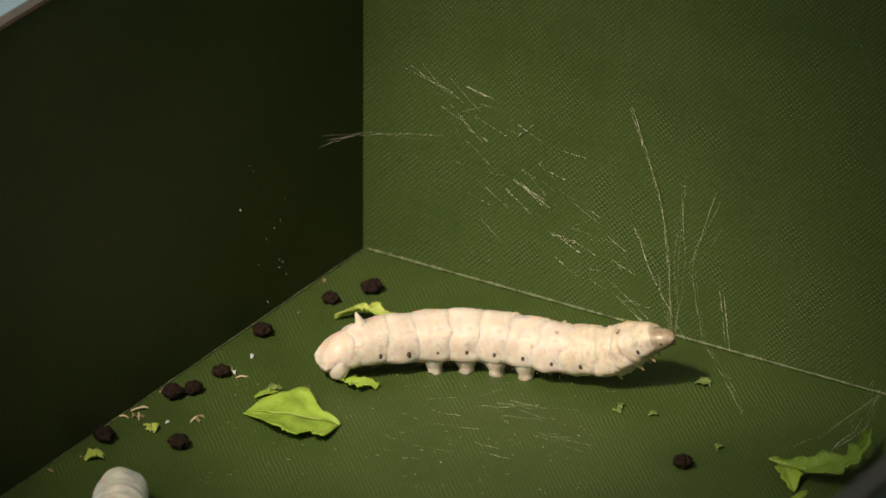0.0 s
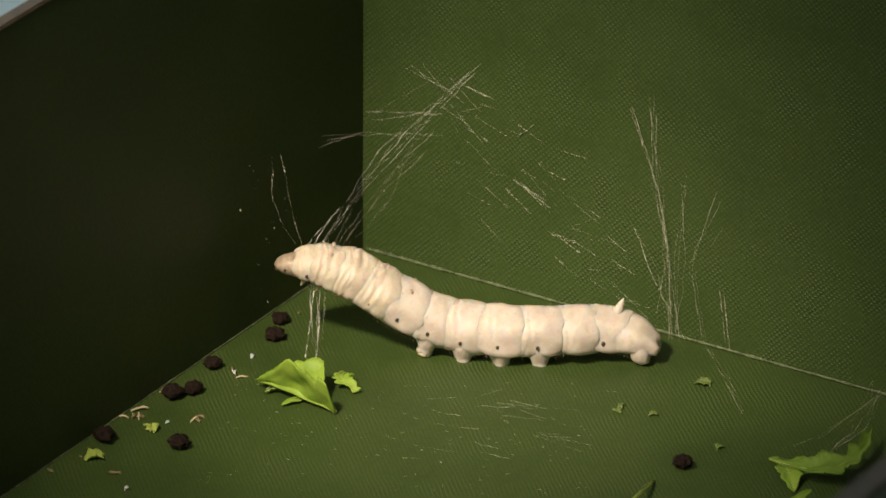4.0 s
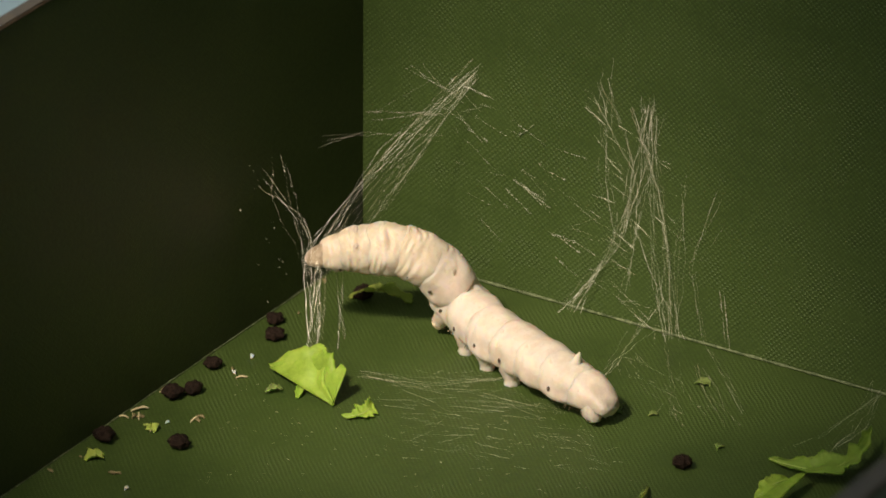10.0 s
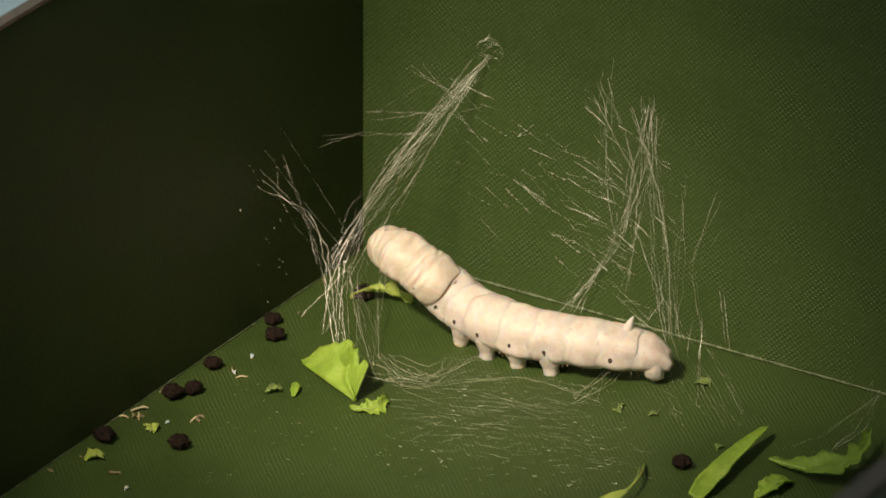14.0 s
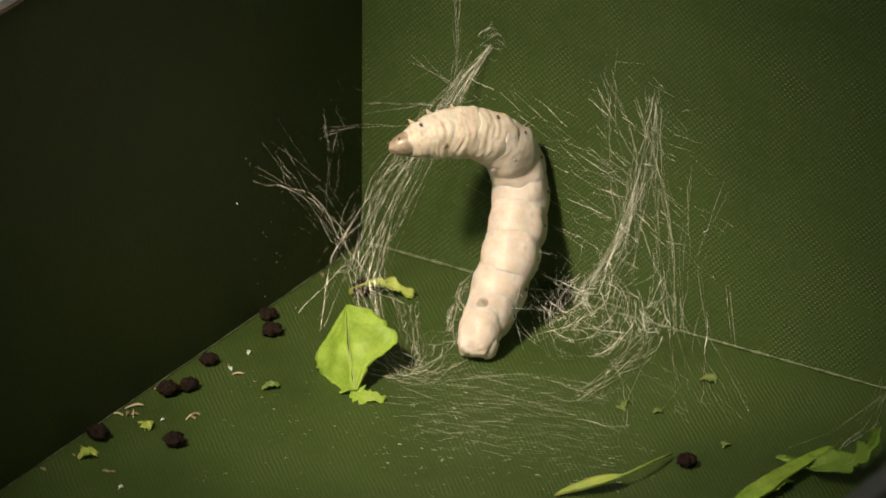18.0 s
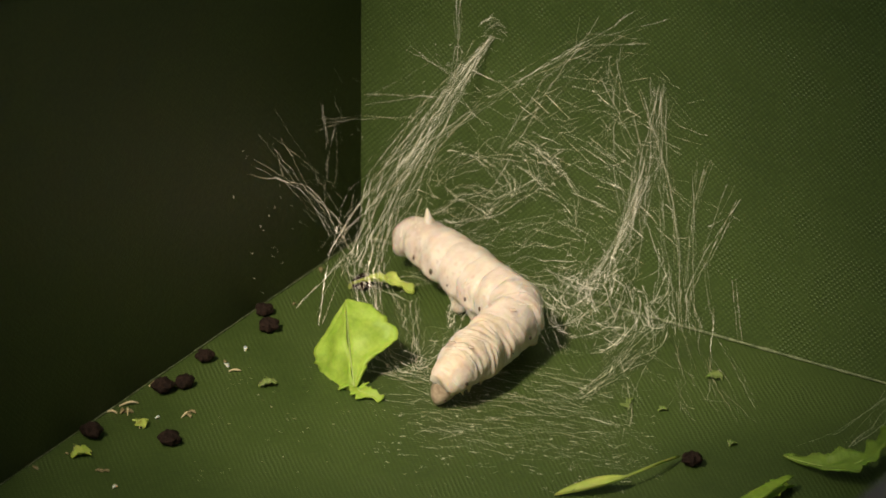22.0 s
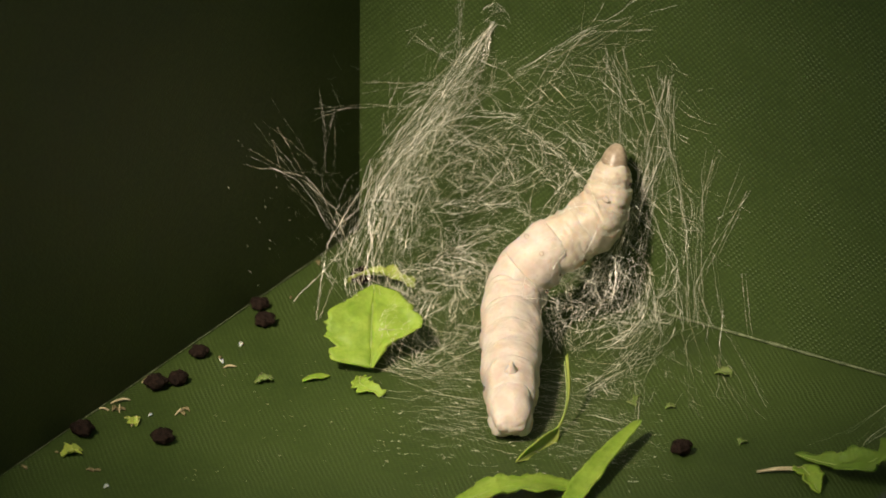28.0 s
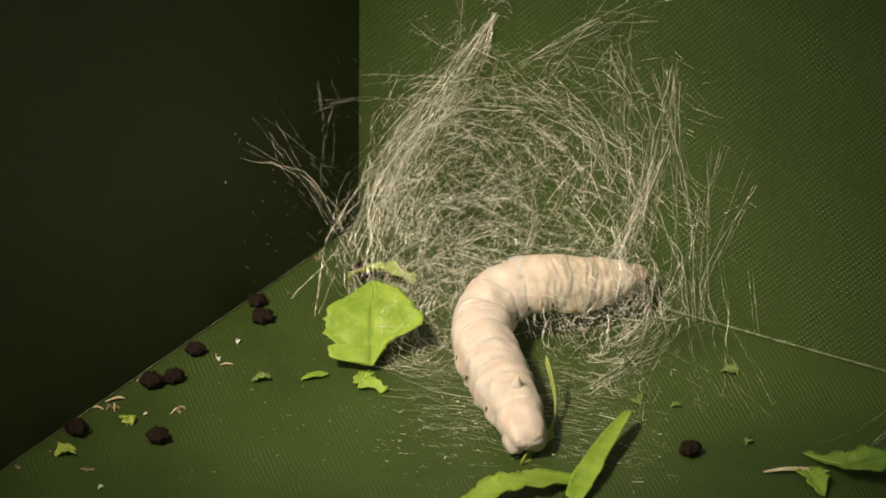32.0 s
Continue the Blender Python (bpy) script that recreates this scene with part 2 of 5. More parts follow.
for sx in (-0.5, 0.7):
    for sy in (-0.7, 0.5):
        part("leg", box((sx - 0.03, sy - 0.03, -0.75), (sx + 0.03, sy + 0.03, -0.108), 0.003), TABLE, bpy.data.objects["table"])
# unseen fill lamp in front of the box, added to lift its shadows
room = bpy.data.lights.new("front_fill_light", "AREA")
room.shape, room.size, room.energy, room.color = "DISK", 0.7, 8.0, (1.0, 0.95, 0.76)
new("front_fill_light", room).matrix_world = look((0.05, -1.6, 1.35), (0.05, 0.0, 0))
# unseen area lamp, added to brighten the tabletop beyond the box
table_fill = bpy.data.lights.new("table_fill_light", "AREA")
table_fill.shape, table_fill.size, table_fill.size_y, table_fill.energy, table_fill.color = "RECTANGLE", 1.0, 0.8, 62.0, (0.78, 0.95, 1.0)
new("table_fill_light", table_fill).matrix_world = look((-1.9, 0.9, 0.30), (-0.1, 0.1, 0.0))


# ---- silkworms ----
SEGMENTS = 13
RADII = (3.15, 3.7, 4.0, 4.15, 4.2, 4.2, 4.15, 4.1, 4.05, 3.95, 3.6, 2.85, 1.75)  # mm, tail to head
PLACES = (0.062, 0.142, 0.230, 0.318, 0.412, 0.503, 0.592, 0.678, 0.758, 0.832, 0.895, 0.945, 0.985)  # shares of the body's length


def barrel(r_back, r, r_front, half, seed, wrinkle, tail=False):
    """One body ring: a bulging barrel that tucks under its neighbours, with narrow folds round it, a lateral ridge and a flatter belly."""
    rng = random.Random(seed)
    n = 46 if wrinkle else 30
    folds = [(rng.uniform(-0.75, 0.8), rng.uniform(0.6, 1.0) * wrinkle, rng.uniform(0.06, 0.11), rng.uniform(0, 60)) for _ in range(3)] if wrinkle else []
    folds += [(u + rng.uniform(-0.05, 0.05), rng.uniform(0.012, 0.026), 0.060, rng.uniform(0, 60)) for u in (0.36, 0.52, 0.66)]
    prof = []
    for i in range(n + 1):
        u = -1 + 2 * i / n
        end = r_back if u < 0 else r_front
        base = r + (0.5 * (r + end) - r) * abs(u) ** 1.5
        if tail and u < 0:
            prof.append((u * half * 0.95, r * (1.0 - 0.42 * abs(u) ** 1.8) * (0.35 if u < -0.99 else 1.0)))
            continue
        tuck = 1.03 - 0.125 * abs(u) ** 3.0 + 0.012 * math.exp(-((u - 0.60) / 0.09) ** 2) - (0.4 if abs(u) > 0.99 else 0.0)
        prof.append((u * half, base * tuck))

    def lump(p, a):
        u, c, s = p.x / half, math.cos(a), math.sin(a)
        calm = max(1 - 0.8 * u * u, 0.1)
        k = 1 + 0.10 * calm * noise.noise(Vector((p.x * 300 + seed * 7, c * 1.5, s * 1.5)))
        k += 0.022 * calm * noise.noise(Vector((p.x * 800 + seed * 3, c * 3.2, s * 3.2)))
        if wrinkle:
            k += 0.6 * wrinkle * calm * noise.noise(Vector((p.x * 520 + seed * 5, c * 2.6, s * 2.6)))
        k += 0.10 * calm * math.exp(-((s + 0.46) / 0.20) ** 2) * (1 + noise.noise(Vector((p.x * 300, seed, 2))))
        for at_u, deep, wide_u, phase in folds:
            bend = at_u + 0.34 * noise.noise(Vector((c * 1.3, s * 1.3, phase))) + 0.05 * noise.noise(Vector((c * 4, s * 4, phase)))
            keep = min(max(0.55 + 1.5 * noise.noise(Vector((c * 1.7, s * 1.7, phase + 9.0))), 0.0), 1.0)
            v = (u - bend) / wide_u
            k -= deep * keep * (math.exp(-v * v) - 0.55 * math.exp(-((abs(v) - 2.1) / 0.9) ** 2))
        slip = 0.0005 * noise.noise(Vector((c * 1.3, s * 1.3, seed * 2.3)))
        z = p.z * k
        if tail and u < 0:
            z = z * (1 - 0.25 * u * u) - 0.0012 * u * u
        return Vector((p.x + slip, p.y * k, z if z > 0 else z * 0.90))

    return lathe(prof, 40, lump=lump)


def oval(place, size, bm=None):
    """A small flattened lens on the skin."""
    bm = bm or bmesh.new()
    made = bmesh.ops.create_uvsphere(bm, u_segments=10, v_segments=6, radius=1.0)["verts"]
    for v in made:
        v.co = Vector([a * b for a, b in zip(v.co, size)]) + Vector(place)
    return bm


def build_worm(label, body, front, stout=1.0, horn=True):
    worm = tagged(new("silkworm"), label, "silkworm")
    rings = []
    for i in range(SEGMENTS - 1):
        r = RADII[i] * stout / 1000
        rb = RADII[max(i - 1, 0)] * stout / 1000 if i else 0.0022
        rf = RADII[i + 1] * stout / 1000
        half = (0.0046, 0.0040, 0.0039, 0.0039, 0.0039, 0.0039, 0.0039, 0.0039, 0.0037, 0.0034, 0.0031, 0.0027)[i]
        wrinkle = {8: 0.025, 9: 0.045, 10: 0.055, 11: 0.055}.get(i, 0.0)
        seg = part("segment", barrel(rb, r, rf, half, i * 1.7, wrinkle, i == 0), body if i < 8 else front, worm, smooth=True)
        rings.append(seg)
        if i not in (0, 9, 10):
            wide_dot = 0.00042 if i in (1, 2) else 0.00033
            for s in (-1, 1):
                part("spiracle", oval((0.0003, s * r * 1.035, -0.0006), (wide_dot * 0.85, 0.00019, wide_dot * 1.2)), SPIRACLE, seg, "dark oval breathing spot")
        if i in (7, 10):
            for s in (-1, 1):
                part("marking", oval((0.0004, s * r * 0.42, r * 0.935), (0.00034, 0.00065, 0.00013)), MARKING, seg, "faint brown crescent marking")
        if i < 8:
            rng, hairs = random.Random(i), []
            for _ in range(26):
                a = rng.uniform(-1.15, 1.15)
                foot = Vector((rng.uniform(-0.003, 0.003), r * 0.97 * math.sin(a), -r * 0.88 * math.cos(a)))
                tip = foot + Vector((rng.uniform(-0.0004, 0.0004), 0.0007 * math.sin(a), -0.0009 * math.cos(a)))
                hairs.append([foot, foot.lerp(tip, 0.5) + Vector((0.0001, 0, 0)), tip])
            part("belly_hairs", tubes(hairs, 0.00003), HAIR, seg, "short fine brown hairs")
        if i in (0, 3, 4, 5, 6):
            for s in (-1, 1):
                if i:
                    tilt = pose(0, s * r * 0.50, -r * 0.46, -s * 14, 90 + 4 * s, 0)
                    prof = [(-0.0018, 0.0008), (-0.0010, 0.0020), (-0.0002, 0.0021), (0.0008, 0.0019), (0.0018, 0.0014), (0.0025, 0.00115), (0.0030, 0.0013), (0.0034, 0.0009)]
                else:
                    tilt = pose(-0.0014, s * r * 0.46, -r * 0.28, -s * 10, 108, 0)
                    prof = [(-0.0014, 0.0008), (-0.0006, 0.0016), (0.0006, 0.0018), (0.0016, 0.0016), (0.0023, 0.0014), (0.0028, 0.0009)]

                def crease(p, a, s=s, i=i):
                    return p * (1 + 0.16 * noise.noise(p * 1100 + Vector((i, s * 3, 0))))

                part("proleg", lathe(prof, 14, m=tilt, lump=crease), body, seg, "stubby fleshy foot", True)
                if i:
                    part("foot_hooks", lathe([(0.0031, 0.00115), (0.0035, 0.00105), (0.0037, 0.0004)], 12, m=tilt), LEG, seg, "yellowish hooked sole", True)
        if i in (9, 10, 11):
            for s in (-1, 1):
                tilt = pose(0.0006, s * r * 0.34, -r * 0.72, -s * 24, 72, 0)
                bm = lathe([(-0.0006, 0.0006), (0.0003, 0.0005), (0.0009, 0.0003), (0.0014, 0.00014), (0.0016, 0.00005)], 9, m=tilt)
                part("leg", bm, LEG, seg, "tiny amber hooked leg", True)
        if i == 1 and horn:
            bm = lathe([(-0.0010, 0.0017), (0.0, 0.0012), (0.0009, 0.0007), (0.0019, 0.0004), (0.0027, 0.00006)], 10, m=pose(-0.0014, 0, r * 0.88, 0, -108, 0))
            part("tail_horn", bm, body, seg, "small pointed horn", True)

    def brow(p, a):
        return p * (1 + 0.14 * abs(math.cos(a)) - 0.05 * math.sin(a))

    head = part("head", lathe([(-0.0030, 0.0021), (-0.0016, 0.0019), (-0.0004, 0.0017), (0.0006, 0.0014), (0.0014, 0.0009), (0.0018, 0.0003)], 16, lump=brow),
                HEAD, worm, "small greyish brown head", True)
    rings.append(head)
    part("mouthparts", lathe([(-0.0004, 0.0006), (0.0003, 0.0005), (0.0008, 0.0002)], 10, m=pose(0.0012, 0, -0.0007, 0, 35, 0)), MOUTH, head, "brown mouthparts", True)
    for s in (-1, 1):
        part("eye_spot", oval((0.0003, s * 0.0016, -0.0002), (0.00026, 0.00026, 0.00026)), SPIRACLE, head, "tiny black eye")
    return worm, rings


def spline(points, n):
    """The places of the body rings along a smooth curve through the points (mm)."""
    p = [Vector(q) / 1000 for q in points]
    p = [2 * p[0] - p[1]] + p + [2 * p[-1] - p[-2]]
    fine = []
    for i in range(1, len(p) - 2):
        a, b, c, d = p[i - 1:i + 3]
        for j in range(16):
            u = j / 16
            fine.append(0.5 * (2 * b + (c - a) * u + (2 * a - 5 * b + 4 * c - d) * u * u + (3 * b - a - 3 * c + d) * u ** 3))
    fine.append(p[-2])
    run = [0.0]
    for a, b in zip(fine, fine[1:]):
        run.append(run[-1] + (b - a).length)
    out, j = [], 0
    for i in range(n):
        s = run[-1] * PLACES[i]
        while j < len(run) - 2 and run[j + 1] < s:
            j += 1
        u = (s - run[j]) / max(run[j + 1] - run[j], 1e-9)
        out.append(fine[j].lerp(fine[j + 1], u))
    return out


class Crawl:
    """The poses of one worm: body lines from tail to head, turned into rows for its rings."""

    def __init__(self, worm, rings):
        self.worm, self.rings, self.lines = worm, rings, []

    def at(self, t, *points):
        self.lines.append((t, spline(points, SEGMENTS)))

    def between(self):
        """The lines, with steps put in where the whole body swings round."""
        out = [self.lines[0]]
        for (t0, a), (t1, b) in zip(self.lines, self.lines[1:]):
            ca, cb = (sum(q, Vector()) / SEGMENTS for q in (a, b))
            ha, hb = (math.atan2(q[-1].y - q[0].y, q[-1].x - q[0].x) for q in (a, b))
            turn = (hb - ha + math.pi) % (2 * math.pi) - math.pi
            steps = 1 + int(abs(turn) / radians(32)) if abs(turn) > radians(50) else 2
            for i in range(1, steps):
                u = i / steps
                w = u * u * (3 - 2 * u)
                ra, rb = Matrix.Rotation(turn * w, 3, "Z"), Matrix.Rotation(turn * (w - 1), 3, "Z")
                mid = ca.lerp(cb, w)
                line = [mid + (ra @ (p - ca)).lerp(rb @ (q - cb), w) for p, q in zip(a, b)]
                out.append((t0 + (t1 - t0) * u, [Vector((max(q.x, 0.004), min(q.y, -0.0045), max(q.z, 0.0035))) for q in line]))
            out.append((t1, b))
        return out

    def play(self):
        rows, root = [[] for _ in self.rings], []
        for t, line in self.between():
            base = sum(line, Vector()) / SEGMENTS
            base.z = 0.0
            root.append((t, Matrix.Translation(base)))
            up = Vector((0, 0, 1))
            for i, ring in enumerate(self.rings):
                way = (line[min(i + 1, SEGMENTS - 1)] - line[max(i - 1, 0)]).normalized()
                if i == 0 and abs(way.z) > 0.6:
                    up = Vector((0.3, -0.9, 0.2))
                up = (up - way * up.dot(way)).normalized()
                side = up.cross(way)
                m = Matrix((way, side, up)).transposed().to_4x4()
                m.translation = line[i] - base
                if i == SEGMENTS - 1:  # the head stays clear of the ring behind it
                    m.translation = line[i - 1] + way * max((line[i] - line[i - 1]).length, 0.0036) - base
                rows[i].append((t, m))
        walk(self.worm, root)
        for ring, r in zip(self.rings, rows):
            walk(ring, r)


spinner = Crawl(*build_worm("cream white silkworm with dark spots, spinning silk", SKIN, SKIN_FRONT))
visitor = Crawl(*build_worm("cool white silkworm crawling near the box front", SKIN_WHITE, SKIN_WHITE, 1.15, False))


# ---- droppings, crumbs and torn leaf ----
def pellet(x, y, size=1.7, seed=0):
    size *= 0.82
    bm = bmesh.new()
    bmesh.ops.create_icosphere(bm, subdivisions=4, radius=size / 1000)
    for v in bm.verts:
        a = math.atan2(v.co.y, v.co.x)
        k = 1 + 0.10 * math.cos(6 * a) * (1 - abs(v.co.z) / size * 500) + 0.22 * noise.noise(v.co * 900 + Vector((seed * 9, 0, 0)))
        k += 0.10 * noise.noise(v.co * 2600 + Vector((seed * 5, 3, 0)))
        v.co = Vector((v.co.x * k * 1.05, v.co.y * k, v.co.z * k * 0.68))
    low = min(v.co.z for v in bm.verts)
    for v in bm.verts:
        v.co.z -= low
    ob = tagged(part("dropping", bm, FRASS, smooth=True), "dark brown lumpy dropping on the green cloth", "dropping", "droppings")
    ob.matrix_basis = pose(x / 1000, y / 1000, 0, 0, 0, seed * 47)
    return ob


def leaf_sheet(length, width, outline, jag, curl, bend, seed, twist=0.0, nu=34, nv=9, arc=0.0, side=0):
    """A torn leaf (or one half of it, by side) lying along +x from its own origin: ragged edges, a bent spine, curled across, 0.25 mm thick."""
    bm, top, low = bmesh.new(), [], []
    for i in range(nu + 1):
        u = i / nu
        w, lean = outline(u), 0.0
        if isinstance(w, tuple):
            w, lean = (w[0] + w[1]) / 2, (w[0] - w[1]) / 2
        w, lean = width * w, width * lean
        left = (w + lean) * (1 + jag * noise.noise(Vector((u * 9, seed * 3.1, 0))) + 0.6 * jag * noise.noise(Vector((u * 33, seed, 4))))
        right = (w - lean) * (1 + jag * noise.noise(Vector((u * 8, seed * 5.7, 9))) + 0.5 * jag * noise.noise(Vector((u * 31, seed, 7))))
        rt, rl = [], []
        for j in range(nv + 1):
            s = side * j / nv if side else -1 + 2 * j / nv
            y = s * (left if s > 0 else right) * 0.5
            z = curl * (s * s) * w * 0.5 + 0.09 * w * noise.noise(Vector((u * 4, s * 2, seed)))
            a = twist * (u - 0.5)
            y, z = y * math.cos(a) - z * math.sin(a), y * math.sin(a) + z * math.cos(a)
            z += bend * math.sin(math.pi * u) + (0.12 * bend * math.sin(7 * u + seed))
            p = Vector((u * length + 0.03 * length * noise.noise(Vector((s * 3, u * 3, seed))), y + 0.25 * bend * math.sin(2.2 * u) - arc * math.sin(math.pi * u), z)) / 1000
            rt.append(bm.verts.new(p))
            rl.append(bm.verts.new(p - Vector((0, 0, 0.00025))))
        top.append(rt)
        low.append(rl)
    for i in range(nu):
        for j in range(nv):
            bm.faces.new((top[i][j], top[i + 1][j], top[i + 1][j + 1], top[i][j + 1]))
            bm.faces.new((low[i][j], low[i][j + 1], low[i + 1][j + 1], low[i + 1][j]))
        bm.faces.new((top[i][0], low[i][0], low[i + 1][0], top[i + 1][0]))
        bm.faces.new((top[i][nv], top[i + 1][nv], low[i + 1][nv], low[i][nv]))
    for j in range(nv):
        bm.faces.new((top[0][j], top[0][j + 1], low[0][j + 1], low[0][j]))
        bm.faces.new((top[nu][j], low[nu][j], low[nu][j + 1], top[nu][j + 1]))
    return bm


def leaf(name, label, mat, length, width, outline, jag=0.3, curl=0.1, bend=0.8, seed=1, twist=0.0, vein=True, arc=0.0, nu=34, nv=9):
    thing = tagged(new(name), label, "leaf", "torn leaf pieces")
    part("blade", leaf_sheet(length, width, outline, jag, curl, bend, seed, twist, nu, nv, arc), mat, thing, smooth=True)
    if vein:
        pts = [(u / 12 * length * 0.94, 0.25 * bend * math.sin(2.2 * u / 12) - arc * math.sin(math.pi * u / 12), bend * math.sin(math.pi * u / 12) + 0.12 * bend * math.sin(7 * u / 12 + seed)) for u in range(13)]
        part("vein", tubes([[Vector(p) / 1000 for p in pts]], 0.00009, 5), VEIN, thing, "pale midrib")
    return thing


def lay(a, b, n):
    """A pose at a (mm) with x towards b and z near the direction n."""
    a, b, n = Vector(a) / 1000, Vector(b) / 1000, Vector(n)
    x = (b - a).normalized()
    y = n.cross(x).normalized()
    m = Matrix((x, y, x.cross(y))).transposed().to_4x4()
    m.translation = a
    return m


def along(u, stops):
    """The height at u of a line through (place, height) stops."""
    for (a, p), (b, q) in zip(stops, stops[1:]):
        if u <= b:
            return p + (q - p) * (u - a) / (b - a)
    return stops[-1][1]


def torn(u):
    """The two halves of the bitten leaf (shares of its width): a square corner on one side, a pointed lobe on the other."""
    return (along(u, ((0, 0.06), (0.04, 0.80), (0.14, 0.84), (0.22, 0.66), (0.32, 0.90), (0.46, 1.0), (0.60, 0.78), (0.80, 0.40), (1, 0.05))),
            along(u, ((0, 0.06), (0.14, 0.26), (0.22, 0.30), (0.32, 0.56), (0.44, 0.94), (0.52, 1.02), (0.60, 0.92), (0.75, 0.72), (0.88, 0.52), (0.95, 0.24), (1, 0.05))))


def tapered(u):
    return along(u, ((0, 0.8), (0.12, 1.25), (0.4, 1.0), (0.8, 0.62), (0.95, 0.42), (1, 0.15)))


def slim(u):
    return max(0.06, math.sin(math.pi * (0.12 + 0.86 * u)) ** 0.8)


def ragged(u):
    return 0.45 + 0.55 * math.sin(math.pi * u) ** 2 - 0.35 * math.exp(-((u - 0.55) / 0.1) ** 2)


def crescent(u):
    return along(u, ((0, 0.12), (0.06, 0.42), (0.14, 0.55), (0.20, 0.95), (0.42, 1.0), (0.56, 0.72), (0.60, 0.40), (0.70, 0.62), (0.76, 0.30), (0.88, 0.55), (0.94, 0.24), (1, 0.12)))


def podded(u):
    return max(0.09, math.sin(math.pi * min(u / 0.48, 1.0)) ** 0.7)


droppings = []
droppings.append(pellet(6.2, -19.3, 1.60, 1))
droppings.append(pellet(9.8, -12.7, 1.90, 2))
droppings.append(pellet(3.5, -34.8, 1.80, 3))
droppings.append(pellet(5.8, -50.0, 1.60, 4))
droppings.append(pellet(5.4, -57.1, 1.70, 5))
droppings.append(pellet(3.6, -60.1, 1.90, 6))
droppings.append(pellet(2.9, -77.8, 1.90, 7))
droppings.append(pellet(13.7, -73.5, 1.85, 8))
droppings.append(pellet(81.6, -37.7, 1.80, 9))

big_leaf = tagged(new("torn_leaf"), "bright green torn leaf piece with bitten edges", "leaf", "torn leaf pieces")
half_leaves = [part("blade", leaf_sheet(15.0, 14.8, torn, 0.16, 0.10, 0.7, 3, 0.0, 60, 9, side=s), LEAF, big_leaf, smooth=True) for s in (1, -1)]
part("vein", tubes([[Vector((u / 12 * 14.2, 0.175 * math.sin(2.2 * u / 12), 0.7 * math.sin(math.pi * u / 12) + 0.084 * math.sin(7 * u / 12 + 3) + 0.02)) / 1000 for u in range(13)]], 0.00009, 5), VEIN, big_leaf, "pale midrib")
corner_leaf = leaf("leaf_strip", "curled green leaf strip in the box corner", LEAF_PALE, 10.0, 3.2, ragged, 0.9, 0.6, 1.4, 5, 1.6)
small_leaf = leaf("leaf_scrap", "small ragged green leaf scrap", LEAF, 6.5, 2.6, ragged, 0.9, 0.4, 1.0, 8, 0.8, True, 1.6)
flake_leaf = leaf("leaf_scrap", "tiny thin green leaf scrap", LEAF, 4.2, 1.3, slim, 0.4, 0.2, 0.3, 12, 0.5, False)
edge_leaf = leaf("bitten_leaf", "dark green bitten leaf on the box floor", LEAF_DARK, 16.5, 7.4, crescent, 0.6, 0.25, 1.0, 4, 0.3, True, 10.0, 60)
edge_stub = leaf("leaf_stub", "pale green drooping leaf stub", LEAF, 8.0, 3.4, slim, 0.4, 0.4, 0.8, 6)
blade_leaf = leaf("pointed_leaf", "bright green pointed leaf tip", LEAF, 23.0, 3.0, tapered, 0.20, 0.30, 0.8, 7, vein=False)
pod_leaf = leaf("curled_leaf", "folded green leaf with a thin stalk", LEAF_PALE, 21.0, 2.8, podded, 0.22, 0.5, 1.6, 9, 0.6, True, 3.5)
front_leaf = leaf("jagged_leaf", "bright green jagged leaf near the front", LEAF, 20.0, 6.0, ragged, 0.6, 0.3, 1.6, 11)
dry_stalk = leaf("dry_stalk", "thin pale dry leaf stalk", STALK, 9.0, 0.8, slim, 0.2, 0.3, 0.4, 13, 0.3, False)


CRUMB_KINDS = {"green": (LEAF_DULL, 0.60, 1.3, "tiny dull green leaf crumb"), "yellow": (LEAF_PALE, 0.62, 1.6, "tiny torn yellowish green leaf bit"),
               "dry": (CRUMB, 0.34, 1.4, "tiny dry yellowish crumb"), "straw": (STALK, 0.10, 0.5, "tiny thin pale straw bit"),
               "white": (SKIN_WHITE, 0.48, 0.4, "tiny white flake on the green cloth")}


def crumb(x, y, size, look_of, seed):
    mat, wide_by, jag, label = CRUMB_KINDS[look_of]
    ob = part("crumb", leaf_sheet(size, size * wide_by, slim, jag, 0.5, size * 0.12, seed, 0.9, 14, 4), mat, None, smooth=True)
    tagged(ob, label, "crumb", "crumbs")
    ob.matrix_basis = pose(x / 1000, y / 1000, 0.0003, 0, 0, seed * 71)
    return ob


crumb(4.4, -84.9, 3.4, "yellow", 1)
crumb(7.9, -71.5, 2.6, "yellow", 2)
crumb(3.7, -68.1, 1.3, "dry", 3)
crumb(2.0, -68.1, 1.6, "dry", 4)
crumb(10.4, -63.4, 1.3, "dry", 5)
crumb(0.9, -59.3, 1.4, "dry", 6)
crumb(1.8, -14.0, 1.3, "dry", 7)
crumb(71.4, -11.6, 2.6, "green", 8)
crumb(82.9, -28.5, 1.6, "green", 9)
focus_crumb = crumb(63.1, -27.3, 1.6, "green", 10)
crumb(68.7, -26.0, 1.6, "green", 11)
crumb(6.4, -47.6, 0.8, "dry", 12)
crumb(11.2, -85.4, 1.0, "dry", 13)
crumb(4.2, -25.2, 0.7, "dry", 14)
crumb(1.1, -90.3, 1.2, "dry", 15)
crumb(14.9, -51.3, 3.0, "green", 16)
crumb(63.9, -26.2, 1.5, "green", 17)

crumb(0.9, -67.7, 3.0, "straw", 21)
crumb(3.5, -69.3, 2.4, "straw", 22)
crumb(1.8, -69.6, 1.6, "straw", 23)
crumb(10.8, -63.6, 2.2, "straw", 24)
crumb(10.8, -64.5, 1.1, "dry", 25)
